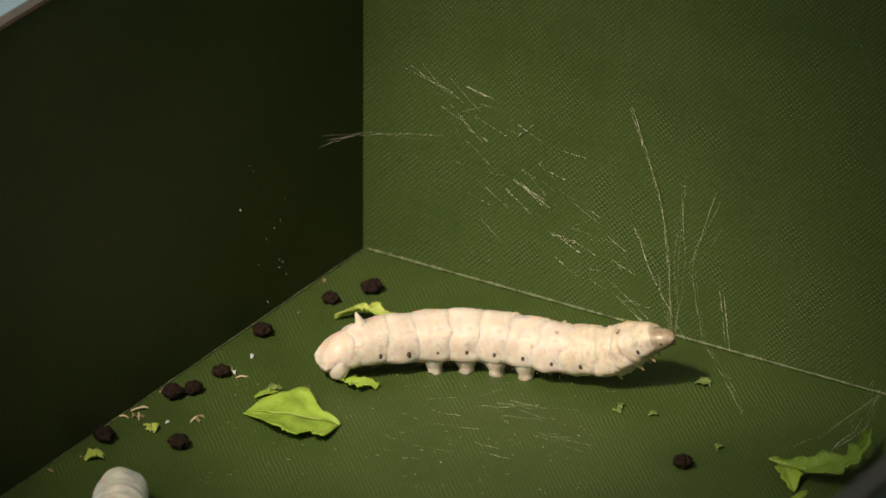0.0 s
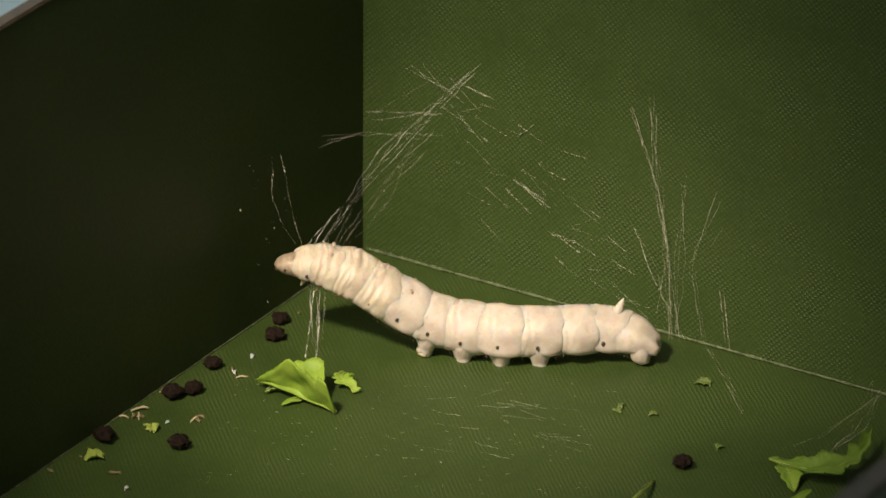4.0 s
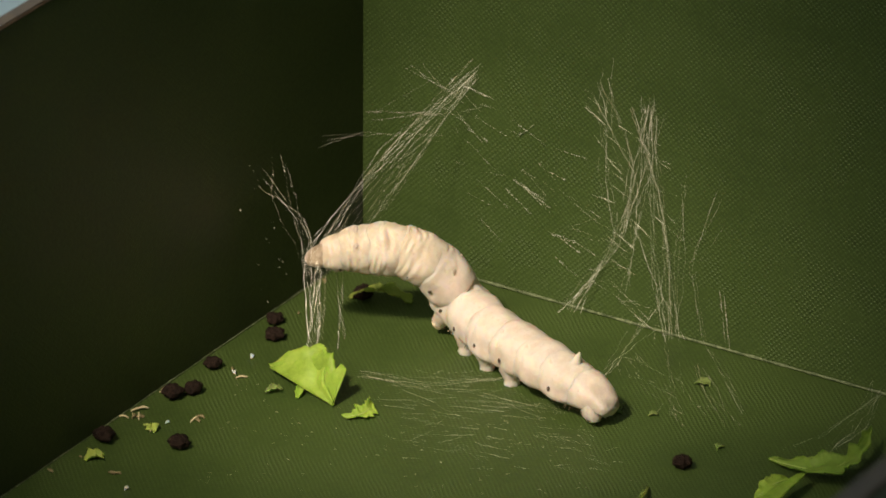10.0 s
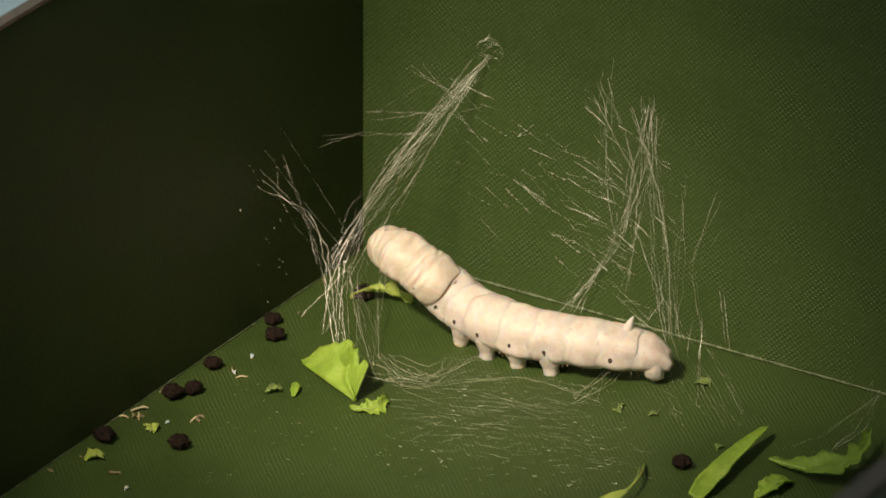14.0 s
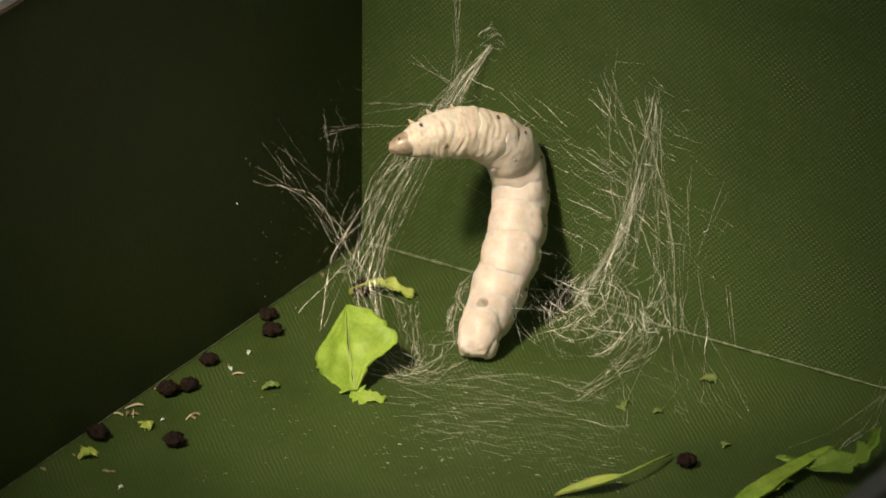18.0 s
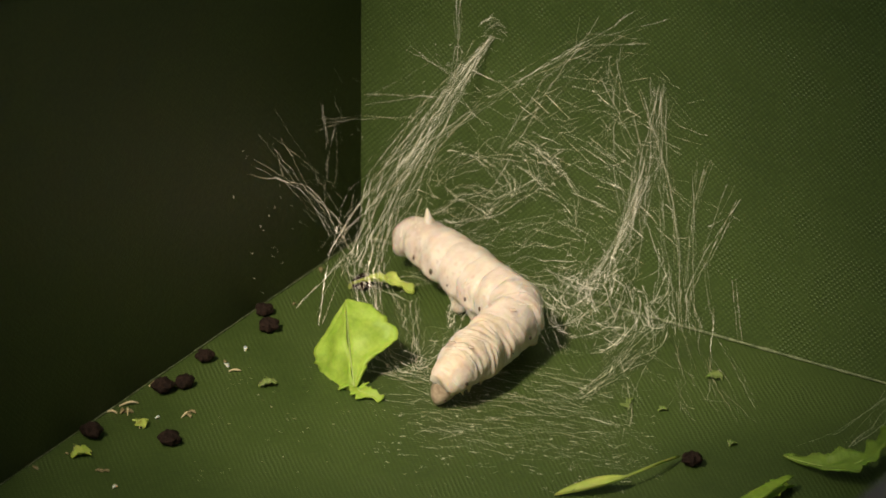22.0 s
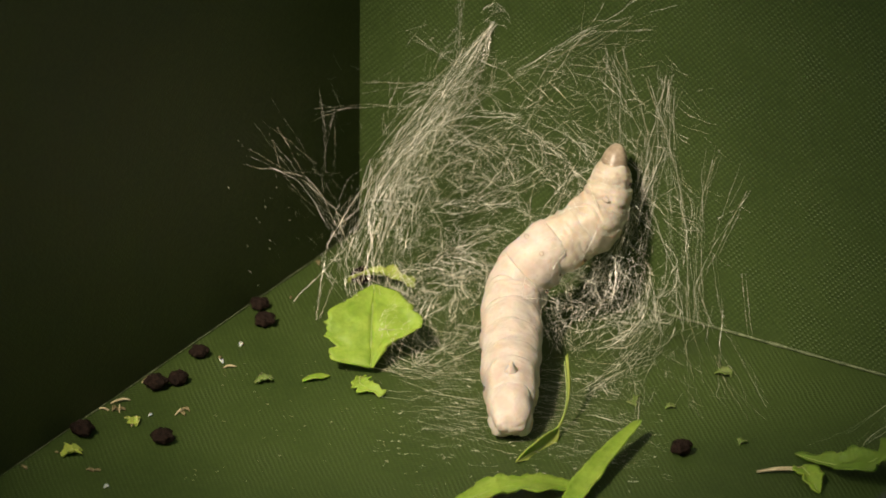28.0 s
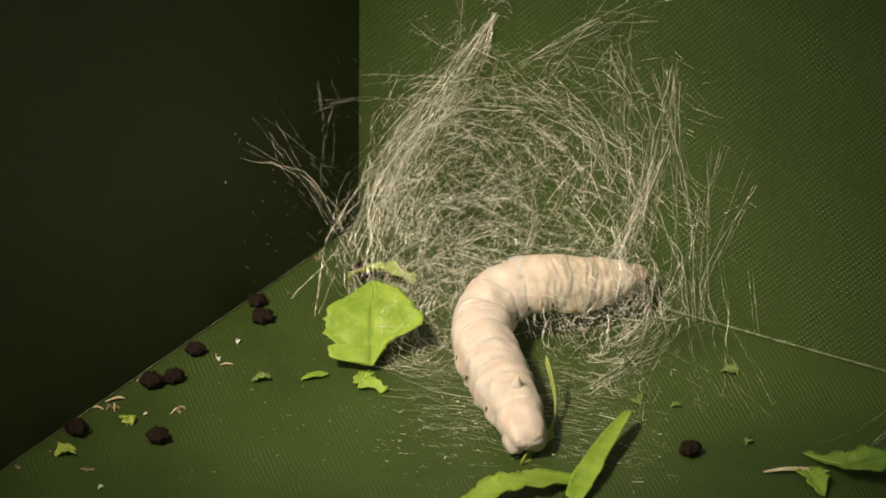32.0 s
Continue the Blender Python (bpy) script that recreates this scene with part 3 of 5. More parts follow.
crumb(1.0, -60.0, 1.8, "straw", 26)
crumb(7.4, -72.0, 1.4, "straw", 27)
crumb(10.5, -86.0, 1.2, "dry", 28)
crumb(14.7, -88.5, 1.0, "white", 29)
crumb(6.5, -47.9, 1.1, "white", 30)
crumb(8.3, -49.6, 1.8, "straw", 31)
crumb(6.6, -42.6, 1.2, "white", 32)
crumb(3.2, -84.2, 0.6, "dry", 33)
crumb(7.8, -67.3, 0.8, "white", 34)


# ---- silk ----
SPUN = []  # (thing, seconds at which the worm lays it)


def thread_line(nodes, seed, rng, loose):
    """One thread through the nodes (mm, with their spread), slack and slightly wavy between them."""
    pts = [Vector(p[:3]) + Vector([rng.gauss(0, p[3]) for _ in range(3)]) for p in nodes]
    for p, q in zip(pts, nodes):
        p.z = max(p.z, 0.15)
        p.y = min(p.y, -0.15)
        p.x = max(p.x, 0.15)
        if q[1] > -0.8:
            p.y = -0.2
            p.z = max(p.z + rng.uniform(-2.2, 1.2) * min(q[3], 2.0), 0.2)
        if q[2] < 0.8:
            p.z = 0.2
        if q[0] < 0.8:
            p.x = 0.2
    p = [2 * pts[0] - pts[1]] + pts + [2 * pts[-1] - pts[-2]]
    out, kink = [], rng.uniform(0.02, 0.11)
    for i in range(1, len(p) - 2):
        a, b, c, d = p[i - 1:i + 3]
        n = max(4, int((c - b).length / 0.8))
        for j in range(n):
            u = j / n
            # straight runs with softened corners
            q = b.lerp(c, u) * 0.55 + 0.45 * 0.5 * (2 * b + (c - a) * u + (2 * a - 5 * b + 4 * c - d) * u * u + (3 * b - a - 3 * c + d) * u ** 3)
            q = q + loose * Vector([noise.noise(Vector((q.x * 0.35 + seed * 3.3, q.z * 0.35, q.y * 0.35 + 11.0 * k))) for k in range(3)])
            out.append(q + kink * Vector([noise.noise(Vector((len(out) * 0.83, seed * 1.7, 4.0 * k))) for k in range(3)]))
    out.append(pts[-1])
    for q in out:
        q.x, q.y, q.z = max(q.x, 0.12), min(q.y, -0.12), max(q.z, 0.12)
    return [q / 1000 for q in out]


def silk(t, count, *nodes, thick=0.0145, loose=0.4, swing=0, early=0):
    """A bundle of threads laid at t seconds."""
    seed = len(SPUN) + 1
    rng = random.Random(seed * 101)
    thing = tagged(new("silk_bundle"), "bundle of fine white raw silk threads stretched across the box", "silk", "silk bundles")
    for i in range(count):
        line = thread_line(nodes, seed * 13 + i, rng, loose * rng.uniform(0.2, 1.2))
        if rng.random() < 0.25 and len(line) > 14:
            line = line[:int(len(line) * rng.uniform(0.55, 0.9))]
        part("thread", tubes([line], glint_beads=0.16 + 0.001 * i, radius=thick * rng.choice((0.4, 0.5, 0.7, 0.9, 1.5)) / 1000), SILK, thing)
    SPUN.append((thing, t, Vector(nodes[0][:3]) / 1000, swing, early))


def dashes(t, count, corner, along, across, length, thick=0.010, label="short glinting silk threads stuck to the green cloth"):
    """Short threads laid side by side over a patch of wall or floor (mm)."""
    seed = len(SPUN) + 1
    rng = random.Random(seed * 77)
    lines, corner, along, across = [], Vector(corner), Vector(along), Vector(across)
    for i in range(count):
        a = corner + across * rng.random() + along * rng.uniform(0, 0.85)
        run = along.normalized() * rng.uniform(0.3, 1.0) * length + across.normalized() * rng.gauss(0, 0.24) * length
        n = 6
        lines.append([(a + run * (k / n) + 0.25 * Vector((noise.noise(Vector((i, k * 0.6, 0))), 0, noise.noise(Vector((i, k * 0.6, 5)))))) / 1000 for k in range(n + 1)])
    for line in lines:
        for q in line:
            q.x, q.y, q.z = max(q.x, 0.00012), min(q.y, -0.00012), max(q.z, 0.00012)
    widths = [thick * rng.choice((0.5, 0.7, 0.8, 1.0, 1.9)) / 1000 for _ in lines]
    thing = tagged(part("silk_threads", tubes(lines, widths, glint_beads=0.18), SILK), label, "silk", kind="stuff")
    SPUN.append((thing, t, Vector(), 0, 0))


def curly(rng, q, way, centre, radius, length, curl):
    """One kinked thread that roughly follows the hollow."""
    line, steps = [], 14
    for k in range(steps + 1):
        line.append(Vector((max(q.x, 0.15), min(q.y, -0.15), max(q.z, 0.15))) / 1000)
        out = (q - centre).normalized()
        way = (way - out * way.dot(out) * 0.5 + curl * 0.085 * Vector([rng.gauss(0, 1) for _ in range(3)])).normalized()
        q = q + way * (length / steps)
        q = centre + (q - centre) * (1 + 0.10 * (radius / max((q - centre).length, 1e-6) - 1))
    return line


def nest(t, count, centre, radius, front, length, thick=0.0112, low=-1.0, high=1.0, curl=1.0):
    """Loose curly threads over the inside of a round hollow (mm): front is how far round towards the viewer they reach."""
    seed = len(SPUN) + 1
    rng = random.Random(seed * 55)
    centre, view = Vector(centre), Vector((0.528, -0.849, 0.0))
    right, lines = Vector((0.849, 0.528, 0)), []
    while len(lines) < count:
        v = Vector([rng.gauss(0, 1) for _ in range(3)]).normalized()
        if v.dot(view) > front or not low < v.z < high:
            continue
        q = centre + v * radius * rng.uniform(0.62, 1.12)
        if q.z < 0.3 or q.y > -0.3 or q.x < 0.3:
            continue
        ring = view.cross(v)
        if ring.length < 0.2:
            ring = right.copy()
        way = (ring.normalized() * rng.choice((-1, 1)) * rng.uniform(0.0, 1.1) + 0.75 * Vector([rng.gauss(0, 1) for _ in range(3)])).normalized()
        # a strand of a few threads that run together for a while
        for _ in range(rng.choice((1, 2, 2, 3, 5))):
            lines.append(curly(rng, q + 0.45 * Vector([rng.gauss(0, 1) for _ in range(3)]), way, centre, radius, length * rng.uniform(0.4, 1.3), curl))
    widths = [thick * rng.choice((0.5, 0.7, 1.0, 1.4, 2.4)) / 1000 for _ in lines]
    thing = tagged(part("silk_nest", tubes(lines, widths, glint_beads=0.18), SILK), "loose hollow nest of tangled white silk", "silk", kind="stuff")
    SPUN.append((thing, t, Vector(), 0, 0))


silk(0, 3, (49.7, -0.3, 37.4, 0.3), (55.5, -1.0, 23.7, 0.3), (57.1, -1.0, 14.1, 0.25), (58.4, -1.7, 0.3, 0.5))
silk(0, 3, (59.8, -0.3, 26.6, 1.5), (59.1, -1.0, 14.5, 0.6), (58.3, 0.6, 0.3, 0.8))
silk(0, 3, (64.4, -0.3, 23.9, 1.5), (62.0, -1.8, 13.1, 0.5), (64.1, -0.4, 0.3, 0.5), (81.6, -17.7, 0.3, 0.6))
silk(0, 2, (66.8, -0.3, 10.9, 0.4), (67.8, 2.0, 0.3, 0.5))
silk(0, 2, (50.3, -0.3, 17.3, 0.8), (54.5, -0.3, 10.5, 0.8), (58.6, -1.6, 0.3, 0.8))
silk(0, 3, (0.3, -13.4, 24.2, 0.8), (5.6, -8.4, 25.0, 0.4), (14.2, -0.3, 23.3, 0.8))
silk(0, 2, (8.4, -0.3, 34.1, 0.4), (16.8, -0.3, 31.8, 0.4))
silk(0, 6, (96.1, -0.3, 1.1, 1), (98.0, -10.6, 0.3, 1), (98.9, -21.1, 0.3, 1.5))
silk(0, 3, (95.4, -0.3, -1.5, 0.3), (94.0, -17.6, 0.3, 0.3), (91.6, -24.7, 0.3, 0.5))
silk(0.4, 5, (52.1, -0.3, 39.4, 1.2), (54.8, -1.0, 25.4, 0.6), (56.9, -1.0, 14.3, 0.6), (58.2, -1.8, 0.3, 1))
silk(1.4, 4, (12.6, -0.3, 24.4, 1.5), (6.2, -6.1, 13.1, 1), (2.0, -10.3, 1.7, 1.5))
silk(2.3, 2, (0.3, -24.0, 23.7, 2.5), (0.3, -21.6, 12.9, 2), (0.2, -24.9, 0.3, 3), early=-15)
silk(2.8, 2, (0.3, -25.6, 29.7, 2), (5.2, -28.3, 18.9, 1.2), (9.4, -30.8, 9.2, 1.2), (12.7, -33.4, 0.3, 1.5), swing=18)
silk(3.2, 6, (21.2, -0.3, 37.3, 0.8), (14.8, -17.1, 26.6, 1.2), (11.7, -29.8, 15.3, 1.2), (15.2, -38.5, 1.0, 1.2), swing=14)
silk(3.3, 3, (13.7, -0.3, 32.5, 1.5), (1.0, -0.3, 24.9, 0.8))
silk(4.2, 6, (21.5, -0.3, 37.6, 0.8), (13.4, -20.6, 24.0, 1.2), (11.1, -30.5, 14.4, 1.2), (14.2, -38.2, 1.0, 1.2), swing=14)
silk(4.8, 5, (0.3, -28.8, 22.2, 2.6), (6.9, -29.2, 19.2, 0.5), (11.2, -31.7, 13.0, 1.1), (16.1, -37.9, 1.0, 1.2), thick=0.0115, swing=24)
silk(5, 4, (20.3, -0.3, 35.9, 0.8), (15.0, -15.7, 20.3, 1), (11.7, -25.4, 10.5, 0.8), (14.6, -29.8, 0.3, 1.2), swing=10)
silk(6.3, 6, (23.9, -37.8, 0.3, 0.8), (34.8, -35.3, 0.3, 1.2), (45.1, -25.3, 0.3, 1.5), (56.4, -23.8, 0.3, 2.5))
silk(6.8, 4, (52.4, -0.3, 39.5, 1), (54.0, -1.0, 25.4, 0.7), (55.4, -1.0, 12.1, 0.7), (57.9, -3.2, 0.3, 1))
silk(7.3, 4, (43.2, -0.3, 41.8, 1.2), (45.3, -1.0, 34.9, 0.5), (46.1, -1.0, 25.3, 0.6), (45.9, -1.0, 16.4, 1))
silk(7.8, 8, (52.9, -0.3, 38.9, 1.2), (51.3, -1.0, 25.7, 0.8), (48.2, -1.0, 14.1, 0.9), (43.2, -1.0, 5.8, 0.9), (39.6, -1.9, 0.3, 0.9))
silk(7.9, 4, (53.7, -0.3, 39.1, 1.2), (53.1, -1.0, 28.1, 0.7), (51.3, -1.0, 15.9, 0.7), (50.1, -1.0, 6.7, 1))
silk(8.4, 4, (43.7, -0.3, 40.5, 1.2), (48.2, -1.0, 31.2, 0.8), (49.9, -1.0, 23.9, 0.8), (45.9, -1.0, 9.5, 0.9), (39.8, -1.4, 0.3, 0.9))
silk(11.2, 16, (23.5, -32.2, 0.3, 1.5), (32.6, -38.4, 1.0, 1.5), (35.7, -31.8, 1.0, 1.5), (37.2, -23.5, 1.0, 1.5), loose=1.2)
silk(11.3, 5, (8.9, -6.0, 6.8, 0.8), (15.1, -18.8, 3.8, 0.8), (24.0, -33.1, 0.3, 1))
silk(11.8, 7, (6.5, -14.0, 3.5, 1.5), (15.0, -23.9, 1.9, 1), (24.7, -34.9, 0.3, 1.5))
silk(12.9, 7, (23.6, -0.3, 40.2, 0.3), (18.2, -9.1, 30.2, 0.9), (12.7, -17.8, 21.0, 1.5), (11.1, -23.6, 9.6, 1.5), (10.9, -27.5, 0.3, 2))
silk(13.8, 2, (23.6, -0.3, 40.2, 0.3), (16.7, -8.1, 27.0, 0.8), (12.7, -12.9, 18.0, 1.5), (8.1, -18.0, 9.5, 1.5), (0.3, -27.2, 29.9, 3))
silk(15.2, 6, (23.5, -0.3, 39.8, 0.3), (18.1, -7.5, 27.5, 1.2), (13.0, -14.0, 16.8, 2.2), (11.1, -17.6, 8.1, 2.5), (15.9, -16.9, 0.3, 2.5))
silk(15.5, 9, (49.0, -0.3, 25.0, 1.5), (48.1, -3.4, 14.4, 1.2), (46.2, -7.6, 2.0, 2.5))
silk(15.8, 12, (18.5, -16.9, 1.0, 1.5), (31.8, -34.0, 0.3, 1), (32.9, -26.0, 2.0, 2), (34.0, -19.6, 2.0, 2), loose=1.5)
silk(15.9, 2, (0.3, -7.1, 22.3, 0.4), (1.0, -9.7, 15.2, 0.5), (0.3, -13.6, 6.5, 1))
silk(16.2, 1, (0.3, -25.5, 26.5, 1), (9.1, -24.0, 21.7, 1.2), (16.1, -23.7, 14.8, 1.5), (20.4, -24.1, 8.4, 1.5), (24.3, -25.3, 0.3, 1))
silk(16.9, 2, (0.3, -11.5, 27.5, 0.3), (2.5, -13.5, 21.5, 0.3), (3.5, -15.5, 16.5, 0.5), loose=0.1)
silk(17.6, 4, (17.7, -0.3, 47.9, 0.5), (17.4, -1.0, 30.5, 0.5), (10.1, -6.2, 15.7, 1.5), (4.3, -10.2, 3.2, 2), (2.2, -11.7, 0.3, 1))
silk(18.2, 6, (50.6, -0.3, 48.9, 2.5), (40.5, -3.2, 43.7, 1.2), (26.7, -6.8, 32.2, 1), (16.1, -9.3, 21.4, 1.5), (6.8, -10.7, 7.0, 2), (3.0, -11.3, 1.4, 2))
silk(18.3, 4, (61.9, -0.3, 29.6, 0.6), (60.1, -1.0, 18.9, 0.5), (58.9, -0.8, 0.3, 0.8))
silk(18.4, 3, (67.0, -0.3, 23.8, 0.5), (62.2, -1.0, 13.1, 0.4), (59.1, -1.0, 6.2, 0.5), (61.4, 5.4, 0.3, 0.6))
silk(19.4, 10, (38.9, -3.0, 2.4, 1.5), (44.5, -4.0, 3.4, 2), (47.8, -3.0, 9.6, 2), loose=1.5)
silk(20.3, 16, (15.6, -6.0, 8.9, 2), (22.3, -3.0, 11.8, 2), (32.0, -1.0, 18.2, 2), loose=1.6)
silk(20.6, 12, (19.4, -8.0, 3.5, 2), (27.0, -4.0, 8.6, 2.5), (39.0, -1.0, 14.4, 2.5), loose=2)
silk(21.8, 9, (42.6, -0.3, 44.8, 1.5), (32.9, -0.3, 34.1, 0.8), (28.1, -2.0, 20.9, 2), loose=0.8)
silk(22, 16, (15.9, -12.0, 1.4, 2), (23.9, -7.0, 3.3, 2), (33.0, -4.0, 3.1, 2), (42.2, -2.0, 7.1, 1.5), loose=2)
silk(22.3, 9, (23.2, -0.3, 39.9, 0.3), (18.8, -4.0, 25.9, 1.2), (13.4, -9.0, 14.3, 2), (12.8, -12.0, 6.3, 2), loose=1)
silk(23.4, 12, (16.5, -13.0, -0.1, 1.5), (29.8, -27.8, 0.3, 1.5), (34.6, -24.3, 2.0, 2), (33.8, -18.3, 3.0, 2), loose=1.6)
silk(24.6, 14, (42.8, -17.2, 2.0, 2), (41.4, -5.0, 0.7, 2.5), (46.0, -3.0, 7.2, 2), loose=2)
silk(26, 10, (50.8, -19.8, 0.3, 2), (48.1, -10.6, 3.0, 2), (47.7, -2.0, 10.3, 1.5), (51.1, -0.3, 27.0, 1.5), loose=0.8)
silk(26.4, 8, (43.1, -0.3, 39.9, 1), (45.7, -2.0, 28.8, 1.2), (49.3, -3.0, 17.6, 1.2), (47.6, -3.0, 9.0, 1.2), loose=0.8)
silk(27, 7, (22.9, -0.3, 39.3, 0.3), (22.6, -3.0, 33.1, 0.5), (17.2, -5.0, 25.4, 1.5), (12.0, -9.0, 16.6, 1.8), (10.7, -13.0, 9.7, 2), loose=0.8)
silk(27.2, 5, (12.7, -7.0, 18.7, 1.5), (11.3, -11.0, 11.8, 1.8), (13.6, -13.0, 4.1, 2), (21.0, -14.0, -3.5, 2), loose=1.2)
silk(28.4, 8, (15.2, -5.0, 24.0, 1.5), (24.8, -2.0, 28.4, 1.5), (36.2, -2.0, 29.0, 1.5), (45.4, -3.0, 24.6, 1.5), loose=1)
silk(30.2, 9, (19.1, -5.0, 25.9, 2), (31.1, -3.0, 30.8, 2), (42.5, -3.0, 27.5, 2), (48.3, -3.0, 20.0, 1.5), (48.1, -4.0, 11.4, 1.5), loose=1)
silk(8.7, 5, (57.1, -26.7, 0.3, 1), (57.6, -18.9, 1.0, 1), (54.3, -1.4, 3.0, 2))
silk(12.5, 5, (57.3, -27.7, 0.3, 0.8), (57.9, -20.3, 1.0, 1.2), (55.8, -7.4, 2.0, 2))
silk(16.6, 6, (57.0, -27.8, 0.3, 0.8), (57.8, -20.0, 1.0, 1.5), (56.0, -4.4, 2.0, 2.5))
silk(21.6, 6, (56.5, -27.9, 0.3, 1), (56.6, -20.8, 1.0, 1.5), (53.2, -7.9, 4.0, 2.5))
silk(8.9, 4, (59.8, -5.5, 0.3, 2), (66.1, -15.3, 0.3, 1.5), (70.9, -25.7, 0.3, 2))
silk(9.3, 3, (65.2, -6.7, 0.3, 1), (71.9, -13.8, 0.3, 1), (80.5, -21.4, 0.3, 1))
silk(16.8, 5, (57.2, -13.2, 0.3, 2), (62.6, -23.1, 0.3, 1.5), (67.6, -33.1, 0.3, 2))
silk(12.8, 4, (60.8, -2.0, 5.0, 2), (65.2, -6.7, 0.3, 2), (74.0, -19.3, 0.3, 2))
silk(15.6, 14, (50.4, -0.3, 23.4, 1.2), (48.7, -4.0, 12.9, 1.2), (47.5, -9.0, 6.3, 1.5), (45.0, -14.9, 3.0, 1.5), loose=0.8)
silk(15.7, 8, (50.1, -5.0, 10.7, 1.5), (51.4, -13.0, 6.6, 1.5), (48.3, -17.9, 4.0, 2), loose=1)
dashes(4.6, 70, (24.7, -32.6, 0.3), (38.5, 11.0, 0.0), (16.7, -23.1, 0.0), 3.6, 0.0050)
dashes(8.2, 70, (23.7, -30.9, 0.3), (42.5, 11.2, 0.0), (17.8, -24.8, 0.0), 3.6, 0.0050)
dashes(12.6, 80, (24.4, -30.5, 0.3), (44.7, 12.6, 0.0), (18.5, -24.3, 0.0), 3.6, 0.0050)
dashes(15.4, 150, (22.5, -25.7, 0.3), (44.5, 10.3, 0.0), (19.6, -27.7, 0.0), 3.0, 0.0042)
dashes(20.1, 240, (24.6, -25.8, 0.3), (40.7, 8.3, 0.0), (18.2, -25.7, 0.0), 3.0, 0.0042)
dashes(26.3, 300, (25.6, -27.4, 0.3), (37.4, 11.1, 0.0), (18.9, -23.9, 0.0), 3.0, 0.0042)
dashes(0, 44, (10.5, -0.3, 36.6), (33.5, -0.0, -11.2), (10.7, 0.0, -26.9), 8.0, 0.015)
dashes(0, 12, (27.3, -0.3, 29.1), (16.7, 0.0, -6.5), (14.9, 0.0, -21.8), 5.0)
dashes(0, 12, (29.6, -38.6, 0.3), (26.3, 8.9, 0.0), (13.1, -20.7, 0.0), 7.0, 0.018)
dashes(0, 12, (41.2, -35.8, 0.3), (18.9, 7.6, 0.0), (8.4, -10.3, 0.0), 6.0)
dashes(5.2, 14, (28.4, -41.7, 0.3), (26.5, 10.2, 0.0), (14.6, -19.6, 0.0), 9.0, 0.0075)
dashes(6.4, 16, (22.8, -36.1, 0.3), (33.8, 10.3, 0.0), (4.9, -6.0, 0.0), 8.0, 0.0075)
dashes(8.6, 30, (50.9, -11.2, 0.3), (24.0, -16.5, 0.0), (3.2, 6.7, 0.0), 5.0)
dashes(11.4, 20, (31.4, -39.8, 0.3), (31.9, 11.4, 0.0), (11.5, -15.0, 0.0), 8.0, 0.0075)
dashes(12.4, 34, (27.3, -0.3, 32.0), (18.7, 0.0, -6.0), (6.5, -0.0, -21.0), 7.0)
dashes(15.6, 26, (25.9, -32.7, 0.3), (33.4, 10.1, 0.0), (14.2, -17.7, 0.0), 8.0, 0.0075)
dashes(16.0, 40, (23.9, -0.3, 35.9), (23.5, 0.0, -6.6), (3.3, 0.0, -19.5), 6.0)
dashes(18.3, 30, (34.8, -0.3, 42.6), (14.8, 0.0, 8.3), (2.2, 0.0, -10.8), 6.0)
dashes(19.3, 22, (28.9, -35.8, 0.3), (31.9, 11.6, 0.0), (11.3, -14.7, 0.0), 7.0, 0.0075)
dashes(21.4, 80, (24.4, -0.3, 33.9), (19.6, 0.0, 11.4), (10.2, 0.0, -16.2), 6.0)
dashes(24.2, 26, (33.0, -39.1, 0.3), (29.2, 12.3, 0.0), (10.4, -10.3, 0.0), 7.0, 0.0075)
dashes(26.6, 60, (55.7, -29.4, 0.3), (-6.1, 26.2, 0.0), (10.7, 2.7, 0.0), 6.0)
nest(15.0, 100, (49.8, -13.0, 7.7), 13, 0.9, 8, low=-0.8, high=0.3)
nest(20.4, 128, (30.6, -13.0, 13.8), 15, -0.1, 9, low=-0.3, high=0.8)
nest(22.2, 132, (32.7, -15.0, 14.7), 18, -0.1, 10, low=-0.4, high=0.75)
nest(23.6, 109, (33.6, -15.0, 12.8), 18.5, 0.0, 10, low=-0.6, high=0.6)
nest(25.8, 93, (33.6, -15.5, 13.1), 19, 0.0, 10, low=-0.5, high=0.7)
nest(27.1, 91, (34.7, -16.0, 15.9), 19.5, 0.05, 11, low=-0.6, high=0.8)
nest(29.2, 99, (34.6, -16.0, 16.8), 20, 0.1, 11, low=-0.6, high=0.8)
nest(31.2, 99, (34.6, -16.0, 16.8), 20, 0.15, 11, low=-0.6, high=0.8)
nest(27.8, 41, (39.6, -22.0, 9.2), 13, 1.0, 9, 0.009)
nest(29.8, 48, (39.4, -22.0, 10.6), 14, 1.0, 9, 0.009)
nest(23.8, 157, (28.9, -20.0, 2.4), 9, 0.9, 6, low=-0.9, high=0.7)
nest(27.4, 112, (27.8, -20.0, 2.4), 10, 0.9, 7, low=-0.9, high=0.7)
nest(29.6, 112, (27.7, -20.0, 1.1), 10, 0.9, 7, low=-0.9, high=0.7)
nest(27.6, 97, (49.7, -15.0, 8.1), 9, 0.9, 6, low=-0.9, high=0.7)
nest(29.4, 83, (49.1, -16.0, 5.3), 9, 0.9, 6, low=-0.9, high=0.6)
nest(22.4, 55, (33.7, -12.0, 25.0), 20, -0.15, 9, 0.0078, low=-0.2, high=0.9)
nest(24.4, 55, (33.2, -13.0, 21.9), 20, -0.1, 9, 0.0078, low=-0.3, high=0.9)
nest(26.8, 43, (33.6, -14.0, 18.9), 20, -0.1, 9, 0.0078, low=-0.4, high=0.8)
